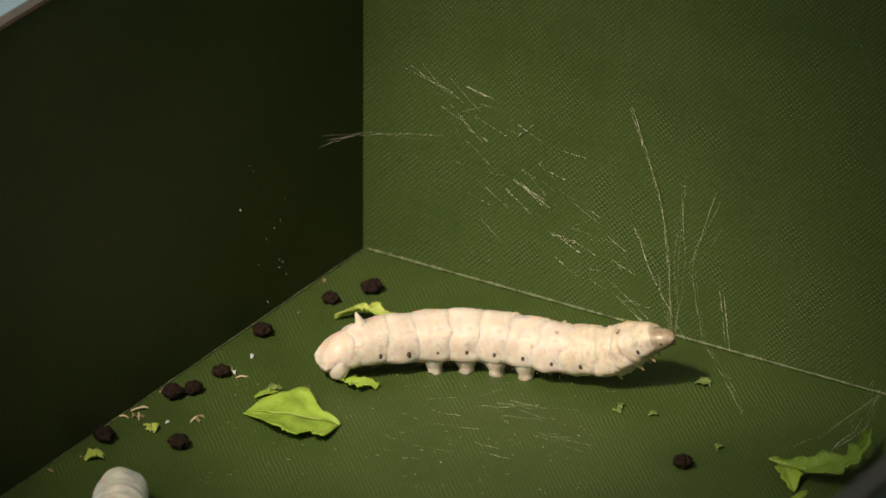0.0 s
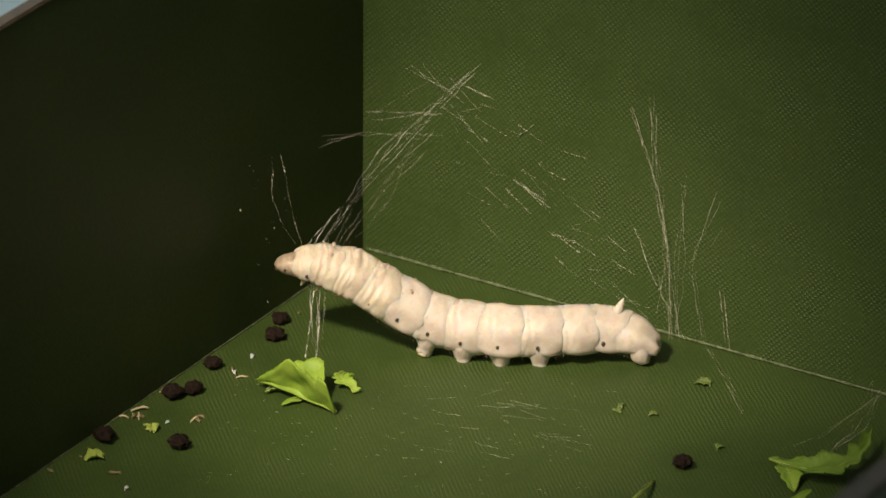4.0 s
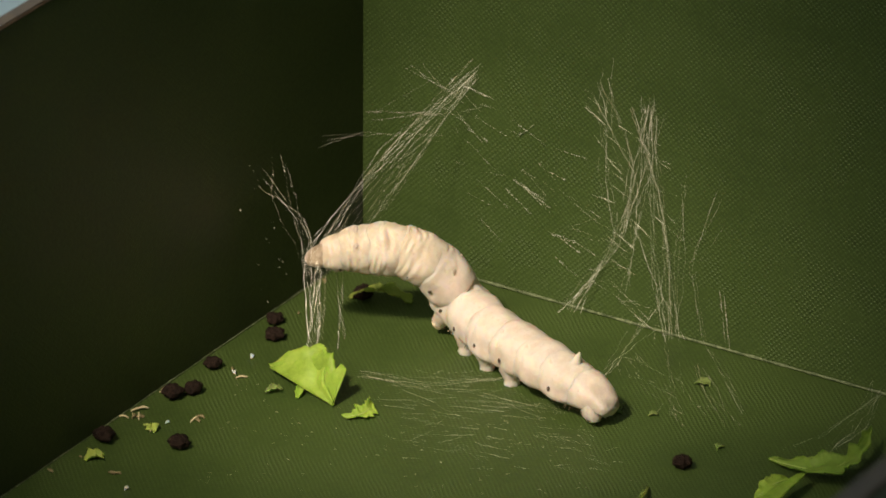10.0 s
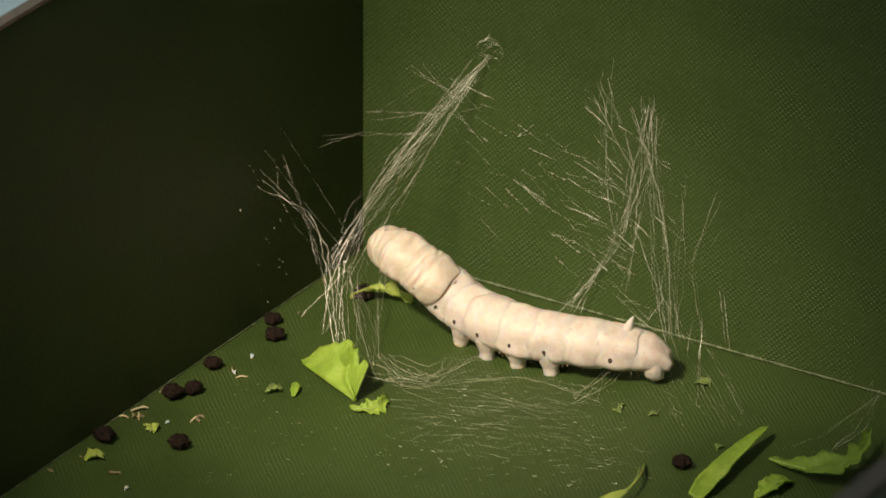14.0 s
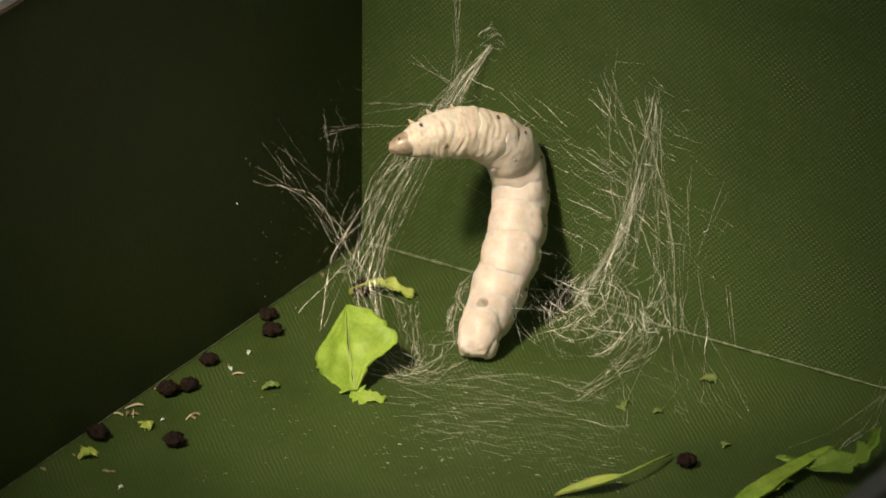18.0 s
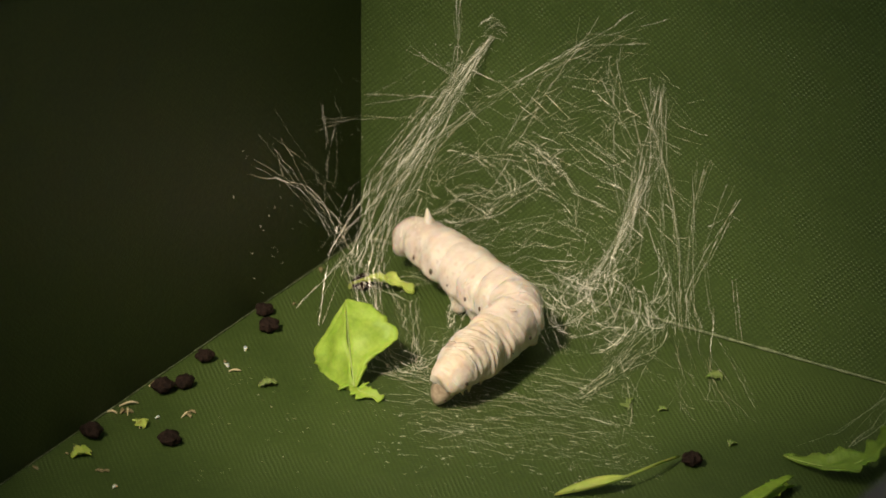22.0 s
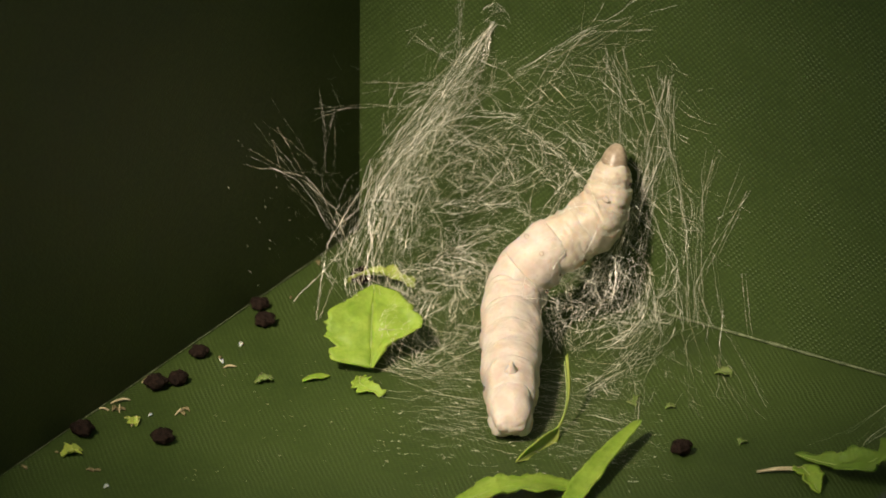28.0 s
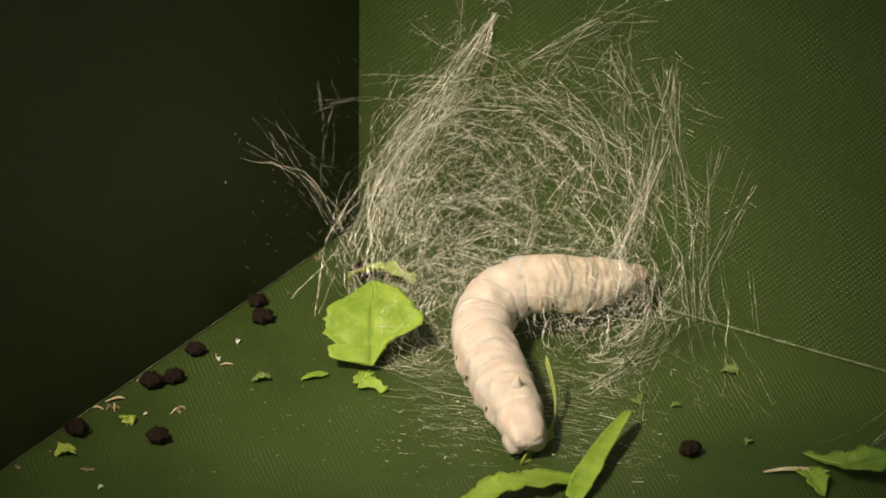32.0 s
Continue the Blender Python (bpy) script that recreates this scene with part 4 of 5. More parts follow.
nest(28.2, 43, (33.2, -15.0, 19.9), 22, 0.0, 9, 0.0078, low=-0.5, high=0.8)
nest(30.6, 43, (33.0, -15.0, 19.4), 22, 0.0, 9, 0.0078, low=-0.5, high=0.8)
nest(22.8, 80, (50.0, -10.0, 14.9), 12, 1.0, 8, 0.0078, low=-0.6, high=0.9)
nest(27.3, 51, (51.6, -12.0, 16.4), 13, 1.0, 8, 0.0078, low=-0.6, high=0.9)
nest(23.2, 71, (16.4, -16.0, 6.6), 10, 1.0, 8, 0.0078, low=-0.9, high=0.4)
# tiny white threads for dust, and in place of glints on the floor cloth
dashes(0, 170, (7.3, -46.1, 0.3), (64.6, 32.2, 0.0), (14.6, -37.5, 0.0), 0.6, 0.016, "white specks for dust and glints on the green cloth")
dashes(0, 24, (0.3, -35.1, 33.0), (0.0, 20.9, -25.1), (0.0, -1.8, -20.7), 0.6, 0.020, "white specks of dust on the dark cloth")
# later floor specks: bits of silk, and more that stand in for glints
dashes(12.2, 110, (24.7, -32.6, 0.3), (43.4, 16.4, 0.0), (16.4, -32.1, 0.0), 0.9, 0.020, "white specks for silk and glints on the green cloth")
dashes(20.2, 110, (25.2, -29.9, 0.3), (45.1, 15.6, 0.0), (15.8, -31.2, 0.0), 0.9, 0.020, "white specks for silk and glints on the green cloth")
dashes(20.2, 120, (12.4, -0.3, 38.2), (43.8, 0.0, 3.4), (-6.0, 0.0, -36.0), 0.8, 0.018, "white specks of silk on the green wall")
dashes(8.8, 30, (39.5, -0.3, 44.8), (16.5, 0.0, -6.5), (2.5, -0.0, -27.6), 6.0, 0.012)
dashes(17.2, 40, (44.7, -0.3, 46.9), (20.0, -0.0, -8.2), (1.5, -0.0, -30.0), 6.0, 0.012)
dashes(22.6, 10, (6.3, -0.3, 35.9), (12.0, 0.0, 6.7), (2.1, 0.0, -12.7), 6.0, 0.012)
nest(15.3, 137, (52.2, -17.0, 8.6), 7, 0.9, 5, 0.012, low=-0.9, high=0.5)
nest(15.9, 75, (34.7, -14.0, 1.6), 9, 0.9, 6, 0.012, low=-0.9, high=0.3)
nest(22.1, 87, (51.7, -17.0, 9.3), 9, 0.9, 6, 0.012, low=-0.9, high=0.4)
nest(12.9, 32, (24.7, -2.0, 41.4), 2.2, 1.0, 2.6, 0.010)
dashes(15.1, 26, (0.3, -26.4, 29.2), (0.0, 25.8, -22.0), (0.0, 6.2, -19.9), 5, 0.009)
dashes(16.8, 12, (0.3, -8.8, 35.7), (0.0, 11.4, -13.2), (0.0, -4.9, -9.7), 5, 0.008)
dashes(22.7, 24, (0.3, -26.4, 30.1), (0.0, 25.8, -22.0), (0.0, 6.2, -22.8), 4, 0.009)
nest(24.8, 100, (31.3, -31.0, 4.0), 7, 0.9, 6, 0.0080, low=-0.3, high=0.9)
nest(28.6, 150, (28.9, -15.0, 13.4), 8, 0.8, 7, 0.0072, low=-0.8, high=0.8)
nest(30.4, 112, (28.9, -15.0, 13.4), 10, 0.8, 8, 0.0072, low=-0.8, high=0.8)


def spin(thing, t, pivot, swing, early):
    """Silk lies unspun under the box until the worm lays it; some bundles are later pulled aside about their upper end."""
    rows = [(0.0, Matrix.Translation((0.0, 0.0, -0.098))), (t - 0.04, Matrix.Translation((0.0, 0.0, -0.098)))] if t > 0 else [(0.0, Matrix())]
    if t > 0:
        rows.append((t, Matrix()))
    toward = Vector((0.474, -0.763, 0.439))
    if early:
        for when, share in ((3.4, 0.0), (5.0, 1.0), (12.0, 1.1), (16.4, 2.0)):
            rows.append((when, Matrix.Translation(pivot) @ Matrix.Rotation(radians(early * share), 4, toward) @ Matrix.Translation(-pivot)))
    if swing:
        for when, share in ((10.5, 0.0), (12.0, 0.25), (13.2, 0.38), (14.6, 0.45), (16.4, 1.0)):
            rows.append((when, Matrix.Translation(pivot) @ Matrix.Rotation(radians(swing * share), 4, toward) @ Matrix.Translation(-pivot)))
    if t > 0 or swing:
        rows.append((32.0, rows[-1][1]))
        walk(thing, rows)


def motions():
    """All that moves: the two worms, the bits of leaf, the pellets and the silk as it is spun."""
    at = spinner.at
    at(0, (20.4, -42.9, 4.0), (23.6, -37.4, 5.0), (28.5, -32.0, 5.0), (35.4, -26.4, 5.0), (43.8, -23.3, 5.0), (51.9, -21.6, 5.0), (59.0, -19.8, 6.0), (62.9, -19.6, 8.6), (66.6, -19.3, 10.0))
    at(0.5, (65.6, -23.7, 3.5), (59.7, -22.4, 4.5), (49.5, -24.3, 4.5), (39.0, -25.8, 5.0), (33.3, -31.7, 9.6), (27.6, -37.6, 12.0), (21.9, -43.4, 13.0), (16.9, -48.6, 10.7), (13.9, -52.2, 7.0), (11.9, -54.6, 4.0))
    at(1, (64.9, -20.5, 3.5), (59.0, -22.9, 4.5), (49.2, -25.5, 4.5), (36.5, -27.1, 4.5), (26.4, -25.4, 5.0), (18.4, -24.8, 8.8), (9.8, -23.7, 14.1), (4.0, -22.6, 18.7))
    at(1.5, (65.2, -23.0, 3.5), (58.9, -21.1, 4.5), (48.7, -23.0, 4.5), (38.4, -24.9, 4.5), (30.3, -25.2, 5.0), (23.3, -24.2, 7.7), (16.6, -23.6, 9.0), (10.1, -23.5, 7.8), (4.0, -23.0, 3.0))
    at(2, (65.4, -23.4, 3.5), (58.6, -22.2, 4.5), (48.7, -23.0, 4.5), (39.1, -23.6, 4.5), (29.4, -21.9, 4.4), (23.2, -21.2, 8.4), (16.6, -20.6, 12.6), (9.9, -20.9, 13.2), (4.8, -21.2, 11.5))
    at(2.5, (66.0, -24.3, 3.5), (59.0, -22.9, 4.5), (49.5, -24.3, 4.5), (40.2, -26.1, 4.5), (30.7, -25.9, 5.0), (25.0, -26.9, 11.3), (18.4, -28.2, 18.0), (10.8, -29.5, 26.4), (6.8, -30.5, 29.7), (4.0, -31.0, 32.5))
    at(3, (65.6, -23.7, 3.5), (57.8, -22.7, 4.5), (48.0, -25.3, 4.5), (40.1, -25.9, 5.0), (33.9, -23.7, 8.0), (28.6, -18.3, 14.6), (22.5, -11.9, 22.3), (17.1, -6.8, 28.8), (13.9, -4.8, 31.6))
    at(3.5, (65.4, -23.4, 3.5), (58.6, -22.2, 4.5), (49.5, -24.3, 4.5), (40.0, -25.8, 4.5), (30.3, -25.2, 5.0), (22.0, -25.4, 8.8), (14.5, -25.3, 13.3), (8.4, -25.8, 14.9), (4.0, -26.3, 14.8))
    at(5.5, (13.5, -12.0, 4.0), (18.5, -9.8, 5.0), (27.3, -13.8, 5.0), (34.9, -17.5, 5.0), (41.8, -20.2, 6.0), (50.7, -24.1, 10.4))
    at(6, (14.4, -13.9, 4.0), (17.1, -9.7, 5.0), (23.9, -11.4, 5.0), (32.9, -17.5, 6.0), (38.6, -23.2, 6.0), (40.8, -26.9, 4.2), (43.9, -29.4, 3.0))
    at(6.5, (11.5, -24.0, 4.0), (17.7, -20.4, 5.0), (27.6, -16.0, 5.0), (35.0, -14.2, 5.0), (42.0, -15.4, 6.0), (48.3, -18.9, 5.3), (51.1, -24.5, 3.0))
    at(7, (15.4, -30.0, 4.0), (19.2, -22.8, 5.0), (28.7, -17.7, 5.0), (36.9, -13.9, 5.0), (41.7, -9.8, 7.0), (45.6, -7.7, 13.7), (47.9, -6.6, 22.8), (51.4, -4.8, 31.8))
    at(7.5, (15.2, -29.7, 4.0), (20.5, -24.8, 5.0), (29.6, -19.0, 5.0), (37.1, -14.2, 5.0), (44.2, -8.7, 6.0), (50.1, -6.4, 9.0), (56.8, -9.2, 13.0))
    at(8, (14.3, -28.4, 4.0), (19.9, -23.8, 5.0), (28.9, -18.0, 5.0), (35.0, -14.2, 5.0), (39.6, -9.8, 7.0), (41.2, -7.3, 11.4), (43.3, -5.1, 13.0), (45.4, -0.3, 8.2))
    at(8.5, (63.7, -16.4, 5.0), (59.3, -18.3, 5.0), (55.0, -26.6, 5.0), (49.7, -31.4, 5.0), (43.5, -33.1, 6.0), (41.9, -37.2, 11.2), (38.9, -42.4, 13.6), (36.2, -48.0, 11.3), (35.3, -52.9, 6.4), (35.4, -55.5, 3.0))
    at(9, (63.4, -14.2, 5.0), (59.3, -15.0, 5.0), (56.1, -23.5, 5.0), (51.3, -28.9, 5.0), (44.9, -30.9, 5.7), (44.0, -33.9, 10.0), (41.7, -37.7, 12.6), (38.6, -42.4, 11.5), (36.7, -45.7, 8.6), (36.2, -49.2, 3.0))
    at(9.5, (64.3, -30.7, 4.0), (57.1, -30.1, 4.5), (48.4, -27.6, 5.0), (38.1, -22.6, 5.0), (30.8, -17.7, 6.0), (24.7, -14.6, 9.0), (18.1, -10.9, 12.8), (13.4, -7.6, 16.2), (11.6, -4.8, 18.7))
    at(10, (65.5, -30.4, 4.0), (60.7, -31.0, 4.5), (49.2, -27.1, 5.0), (38.1, -22.6, 5.0), (30.1, -18.2, 6.0), (27.0, -20.1, 11.4), (22.5, -23.0, 14.9), (16.4, -26.7, 15.2), (10.8, -30.2, 13.8))
    at(10.5, (60.7, -37.1, 4.0), (53.9, -33.3, 5.0), (44.1, -25.7, 6.0), (36.3, -21.6, 9.1), (27.7, -16.1, 13.5), (19.4, -11.4, 17.3), (13.5, -7.8, 20.3), (8.8, -4.8, 22.9))
    at(11, (14.2, -11.6, 4.0), (18.7, -10.1, 5.0), (25.5, -9.2, 5.0), (34.4, -11.6, 5.0), (42.5, -19.7, 6.0), (40.7, -27.0, 6.0), (38.8, -33.8, 6.0), (36.6, -36.1, 4.0))
    at(11.5, (14.2, -11.6, 4.0), (18.4, -7.9, 5.0), (26.0, -6.4, 5.0), (34.5, -8.2, 5.0), (40.9, -13.6, 5.0), (39.5, -21.7, 8.0), (35.0, -27.9, 10.0), (28.9, -34.7, 10.0), (22.7, -38.1, 8.0), (18.6, -40.6, 4.0))
    at(12, (64.7, -17.3, 4.5), (59.1, -18.2, 4.7), (53.0, -21.6, 5.3), (44.8, -23.3, 5.2), (36.4, -23.0, 5.3), (31.2, -24.7, 8.1), (26.7, -26.8, 12.7), (23.3, -28.8, 16.0), (21.2, -30.0, 15.7))
    at(12.5, (64.1, -15.2, 4.0), (56.9, -16.1, 5.0), (50.1, -21.9, 5.0), (41.2, -24.3, 5.0), (34.8, -22.4, 7.0), (33.2, -23.3, 12.9), (30.2, -25.2, 18.8), (24.9, -28.5, 20.8), (19.6, -31.8, 19.3), (15.9, -34.1, 16.2))
    at(13, (65.4, -15.1, 4.0), (59.1, -14.7, 5.0), (52.6, -17.6, 5.0), (46.2, -20.6, 5.0), (38.9, -19.5, 5.0), (35.1, -18.6, 9.0), (32.1, -16.2, 15.1), (29.3, -12.7, 22.7), (27.3, -8.7, 30.4), (24.8, -4.8, 38.5))
    at(13.5, (64.2, -13.7, 4.0), (57.7, -15.6, 5.0), (49.5, -20.9, 5.0), (40.0, -22.3, 5.0), (31.2, -19.9, 6.0), (26.6, -20.4, 9.5), (22.1, -18.3, 11.2), (18.6, -13.8, 9.1))
    at(14, (64.7, -13.5, 4.0), (58.3, -16.6, 5.0), (48.5, -19.2, 5.0), (39.0, -20.1, 5.0), (29.9, -18.3, 6.0), (24.2, -19.9, 10.4), (18.2, -19.0, 12.0), (13.1, -15.1, 10.6))
    at(14.5, (63.0, -16.0, 4.0), (55.1, -16.5, 5.0), (44.9, -16.9, 5.0), (35.6, -18.6, 5.0), (27.3, -18.8, 6.0), (22.7, -21.6, 10.7), (17.4, -24.9, 13.9), (11.8, -28.4, 12.6))
    at(16.5, (13.8, -4.8, 7.2), (23.4, -12.7, 6.4), (33.3, -20.2, 6.3), (41.5, -26.8, 6.0), (42.8, -27.4, 10.9), (42.6, -29.5, 17.6), (42.7, -30.8, 22.0))
    at(17, (54.2, -44.9, 4.0), (50.3, -38.5, 5.0), (41.4, -28.4, 6.0), (32.8, -17.8, 7.0), (31.8, -19.7, 14.4), (30.6, -21.7, 21.7), (27.1, -24.8, 22.1))
    at(17.5, (38.6, -29.8, 4.0), (36.7, -22.4, 6.0), (36.5, -19.0, 12.3), (36.0, -14.9, 20.2), (33.6, -11.2, 29.7), (28.5, -8.1, 40.7), (25.4, -6.5, 47.0), (23.9, -4.8, 51.8))
    at(18, (37.3, -26.7, 4.0), (35.4, -18.8, 6.0), (34.6, -11.7, 12.6), (31.8, -4.8, 20.8), (30.1, -8.9, 28.8), (25.6, -14.9, 31.5), (21.1, -20.9, 30.8))
    at(18.5, (39.9, -4.8, 24.6), (43.0, -4.8, 17.7), (48.3, -10.0, 11.5), (49.9, -16.6, 6.0), (48.1, -23.7, 6.0), (45.6, -26.2, 11.8), (44.9, -28.0, 21.9), (46.1, -28.5, 31.0))
    at(19, (16.0, -4.8, 8.9), (23.1, -10.5, 8.3), (32.9, -18.0, 7.8), (43.4, -27.1, 7.9), (48.6, -29.6, 9.4), (51.9, -31.0, 12.5), (51.2, -28.5, 13.0), (48.3, -24.7, 11.4))
    at(19.5, (15.8, -4.8, 9.9), (23.9, -10.4, 7.9), (32.8, -16.4, 6.0), (41.7, -20.9, 6.0), (46.3, -20.3, 11.3), (48.3, -22.2, 21.2), (46.3, -25.7, 26.8), (44.5, -28.5, 24.1))
    at(20, (12.1, -4.8, 4.5), (20.8, -10.3, 5.0), (31.6, -17.8, 5.2), (43.6, -25.8, 6.0), (45.9, -26.4, 12.6), (46.7, -28.5, 21.3), (47.3, -30.6, 29.3))
    at(20.5, (11.1, -4.8, 3.9), (21.3, -11.2, 5.4), (34.3, -20.5, 6.0), (40.0, -21.6, 8.0), (38.6, -17.9, 13.8), (35.6, -14.1, 21.0), (32.2, -9.5, 29.7), (27.9, -4.8, 39.1))
    at(21, (68.1, -12.9, 4.0), (61.3, -10.2, 5.0), (51.8, -11.3, 5.0), (43.0, -15.1, 5.0), (35.4, -19.1, 6.0), (31.0, -21.9, 9.4), (28.0, -23.7, 17.1), (28.3, -23.5, 25.6), (29.1, -23.0, 28.8))
    at(21.5, (68.5, -13.2, 4.0), (61.3, -10.3, 5.0), (52.4, -12.4, 5.0), (43.0, -15.2, 5.0), (34.8, -18.3, 6.0), (30.8, -20.0, 10.4), (30.4, -19.5, 16.8), (31.3, -18.1, 22.8))
    at(22, (11.0, -4.8, 6.5), (21.2, -9.5, 6.3), (32.9, -15.2, 6.0), (41.1, -21.4, 7.0), (41.9, -29.8, 6.0), (42.5, -40.4, 6.0), (41.1, -41.9, 3.0))
    at(22.5, (10.4, -4.8, 5.3), (19.3, -11.4, 5.5), (29.9, -20.3, 5.3), (41.3, -28.9, 6.0), (42.9, -25.2, 9.0), (41.1, -28.7, 15.6), (40.5, -32.6, 19.9))
    at(23, (26.4, -31.9, 5.0), (31.2, -29.9, 5.0), (37.5, -25.9, 5.0), (44.6, -21.3, 5.0), (51.7, -16.8, 5.0), (57.3, -13.2, 5.0), (61.9, -9.4, 4.0), (66.3, -7.1, 3.0))
    at(23.5, (53.2, -4.8, 12.5), (47.9, -7.4, 10.3), (40.3, -11.1, 6.0), (39.3, -19.4, 6.0), (45.1, -30.4, 6.0), (54.2, -39.7, 5.0), (63.9, -45.1, 3.0))
    at(24, (55.6, -4.8, 15.9), (49.3, -10.0, 13.5), (42.8, -15.4, 9.3), (36.8, -20.3, 6.0), (38.7, -28.0, 6.0), (45.2, -34.7, 5.0), (53.4, -43.9, 6.0))
    at(24.5, (55.2, -53.1, 4.0), (46.3, -45.0, 5.0), (37.1, -35.7, 5.0), (36.3, -27.5, 6.0), (38.9, -18.9, 6.8), (41.6, -10.2, 7.7), (43.2, -4.8, 8.4))
    at(25, (53.7, -48.7, 5.3), (47.3, -41.7, 5.9), (36.7, -29.4, 6.4), (32.8, -21.3, 8.0), (35.8, -19.3, 12.0), (36.9, -14.2, 11.8), (33.7, -7.8, 8.0))
    at(25.5, (53.6, -45.4, 4.0), (48.3, -37.4, 5.0), (37.6, -24.8, 6.0), (33.3, -27.5, 14.4), (28.3, -30.6, 19.9), (22.9, -33.9, 22.6))
    at(27.5, (58.9, -52.8, 4.0), (50.8, -44.8, 5.0), (42.1, -33.3, 5.0), (39.9, -24.0, 6.0), (43.4, -17.2, 8.7), (47.0, -10.3, 11.4), (49.5, -4.8, 14.8))
    at(28, (55.6, -47.4, 4.0), (51.7, -40.8, 5.0), (44.3, -28.8, 6.0), (39.1, -19.5, 8.0), (41.0, -15.8, 12.9), (45.0, -10.5, 15.9), (46.8, -7.5, 19.3), (47.0, -4.8, 25.5))
    at(28.5, (55.3, -46.9, 4.0), (49.4, -37.4, 5.0), (40.7, -23.9, 6.0), (35.0, -14.7, 8.0), (33.4, -17.0, 15.0), (30.4, -20.0, 20.1), (26.7, -23.4, 20.1))
    at(29, (22.4, -4.8, 8.8), (32.1, -14.8, 7.2), (41.9, -22.9, 6.8), (50.1, -29.0, 7.0), (52.6, -35.5, 7.0), (51.1, -41.2, 9.9), (49.1, -43.6, 12.4))
    at(29.5, (21.9, -4.8, 11.0), (29.6, -12.4, 10.1), (38.2, -21.7, 8.9), (42.8, -27.6, 8.0), (46.7, -35.4, 6.0), (52.9, -41.7, 5.0), (56.3, -46.2, 3.0))
    at(30, (21.9, -4.8, 12.2), (30.8, -12.8, 10.4), (40.7, -21.0, 9.1), (47.3, -27.0, 8.0), (50.8, -31.9, 7.8), (50.9, -35.4, 7.6))
    at(30.5, (57.2, -44.8, 4.0), (50.6, -37.2, 5.0), (40.2, -24.9, 6.0), (39.0, -20.0, 12.7), (38.4, -14.5, 19.4), (38.1, -9.4, 25.5), (37.9, -4.8, 30.9))
    at(31, (51.1, -38.0, 4.0), (46.9, -31.2, 5.0), (40.9, -18.3, 7.0), (38.5, -13.6, 11.7), (32.9, -10.3, 16.2), (25.3, -7.3, 20.3), (17.5, -4.8, 23.7))
    at(31.5, (15.5, -4.8, 13.9), (22.0, -12.9, 11.5), (29.9, -20.8, 9.6), (38.7, -28.8, 8.0), (41.8, -36.9, 6.0), (44.9, -43.9, 3.0))
    at(32, (60.3, -50.8, 4.2), (55.0, -45.7, 4.9), (46.5, -37.0, 4.6), (39.4, -29.3, 5.3), (37.3, -21.8, 7.1), (41.0, -17.0, 8.2), (45.6, -10.6, 6.8), (50.0, -4.8, 6.9))
    spinner.play()
    at = visitor.at
    at(0, (16.8, -93.0, 4.0), (25.1, -106.8, 5.0), (33.0, -124.4, 5.0), (43.8, -147.3, 5.0))
    at(0.6, (16.4, -92.4, 4.0), (25.0, -106.9, 5.0), (33.0, -124.4, 5.0), (43.8, -147.3, 5.0))
    at(1, (14.8, -101.7, 4.0), (22.4, -114.8, 5.0), (32.0, -133.1, 5.0), (43.8, -155.0, 5.0))
    at(1.5, (24.1, -123.9, 4.0), (32.2, -137.0, 5.0), (39.7, -151.8, 5.0), (49.0, -170.6, 5.0))
    at(10, (33.8, -137.8, 4.0), (41.7, -150.5, 5.0), (48.9, -165.0, 5.0), (57.9, -183.3, 5.0))
    at(18.5, (67.0, -149.7, 4.0), (61.9, -136.3, 5.0), (54.9, -121.5, 5.0), (48.9, -109.6, 5.0))
    at(18.85, (47.4, -120.2, 4.0), (41.0, -104.6, 5.0), (37.0, -94.1, 6.0), (37.9, -91.6, 11.0), (37.5, -87.4, 14.0))
    at(19.15, (47.4, -120.2, 4.0), (41.0, -104.5, 5.0), (37.0, -94.0, 6.0), (38.0, -91.6, 11.0), (37.1, -86.4, 14.0))
    at(19.5, (73.2, -149.0, 4.0), (70.6, -138.0, 5.0), (66.9, -125.2, 5.0), (64.3, -115.3, 5.0))
    at(20.3, (81.6, -84.5, 5.0), (86.5, -97.1, 5.0), (93.0, -112.1, 5.0), (100.0, -127.9, 4.0))
    at(20.5, (67.6, -61.3, 5.0), (74.7, -74.8, 5.0), (82.3, -91.9, 5.0), (91.5, -112.8, 4.0))
    at(20.7, (71.5, -59.4, 5.0), (73.6, -71.5, 5.0), (77.7, -88.9, 5.0), (82.3, -105.3, 4.0))
    at(21, (75.4, -52.8, 5.0), (83.6, -69.1, 5.0), (92.7, -89.1, 5.0), (100.0, -107.2, 4.0))
    at(21.2, (75.3, -52.8, 5.0), (83.6, -69.1, 5.0), (92.6, -89.1, 5.0), (99.9, -107.2, 4.0))
    at(21.5, (92.4, -81.4, 5.0), (97.9, -93.4, 5.0), (104.2, -108.4, 5.0), (108.8, -121.8, 4.0))
    at(32, (90.7, -81.2, 5.0), (96.0, -92.7, 5.0), (102.0, -106.9, 5.0), (106.3, -119.7, 4.0))
    visitor.play()
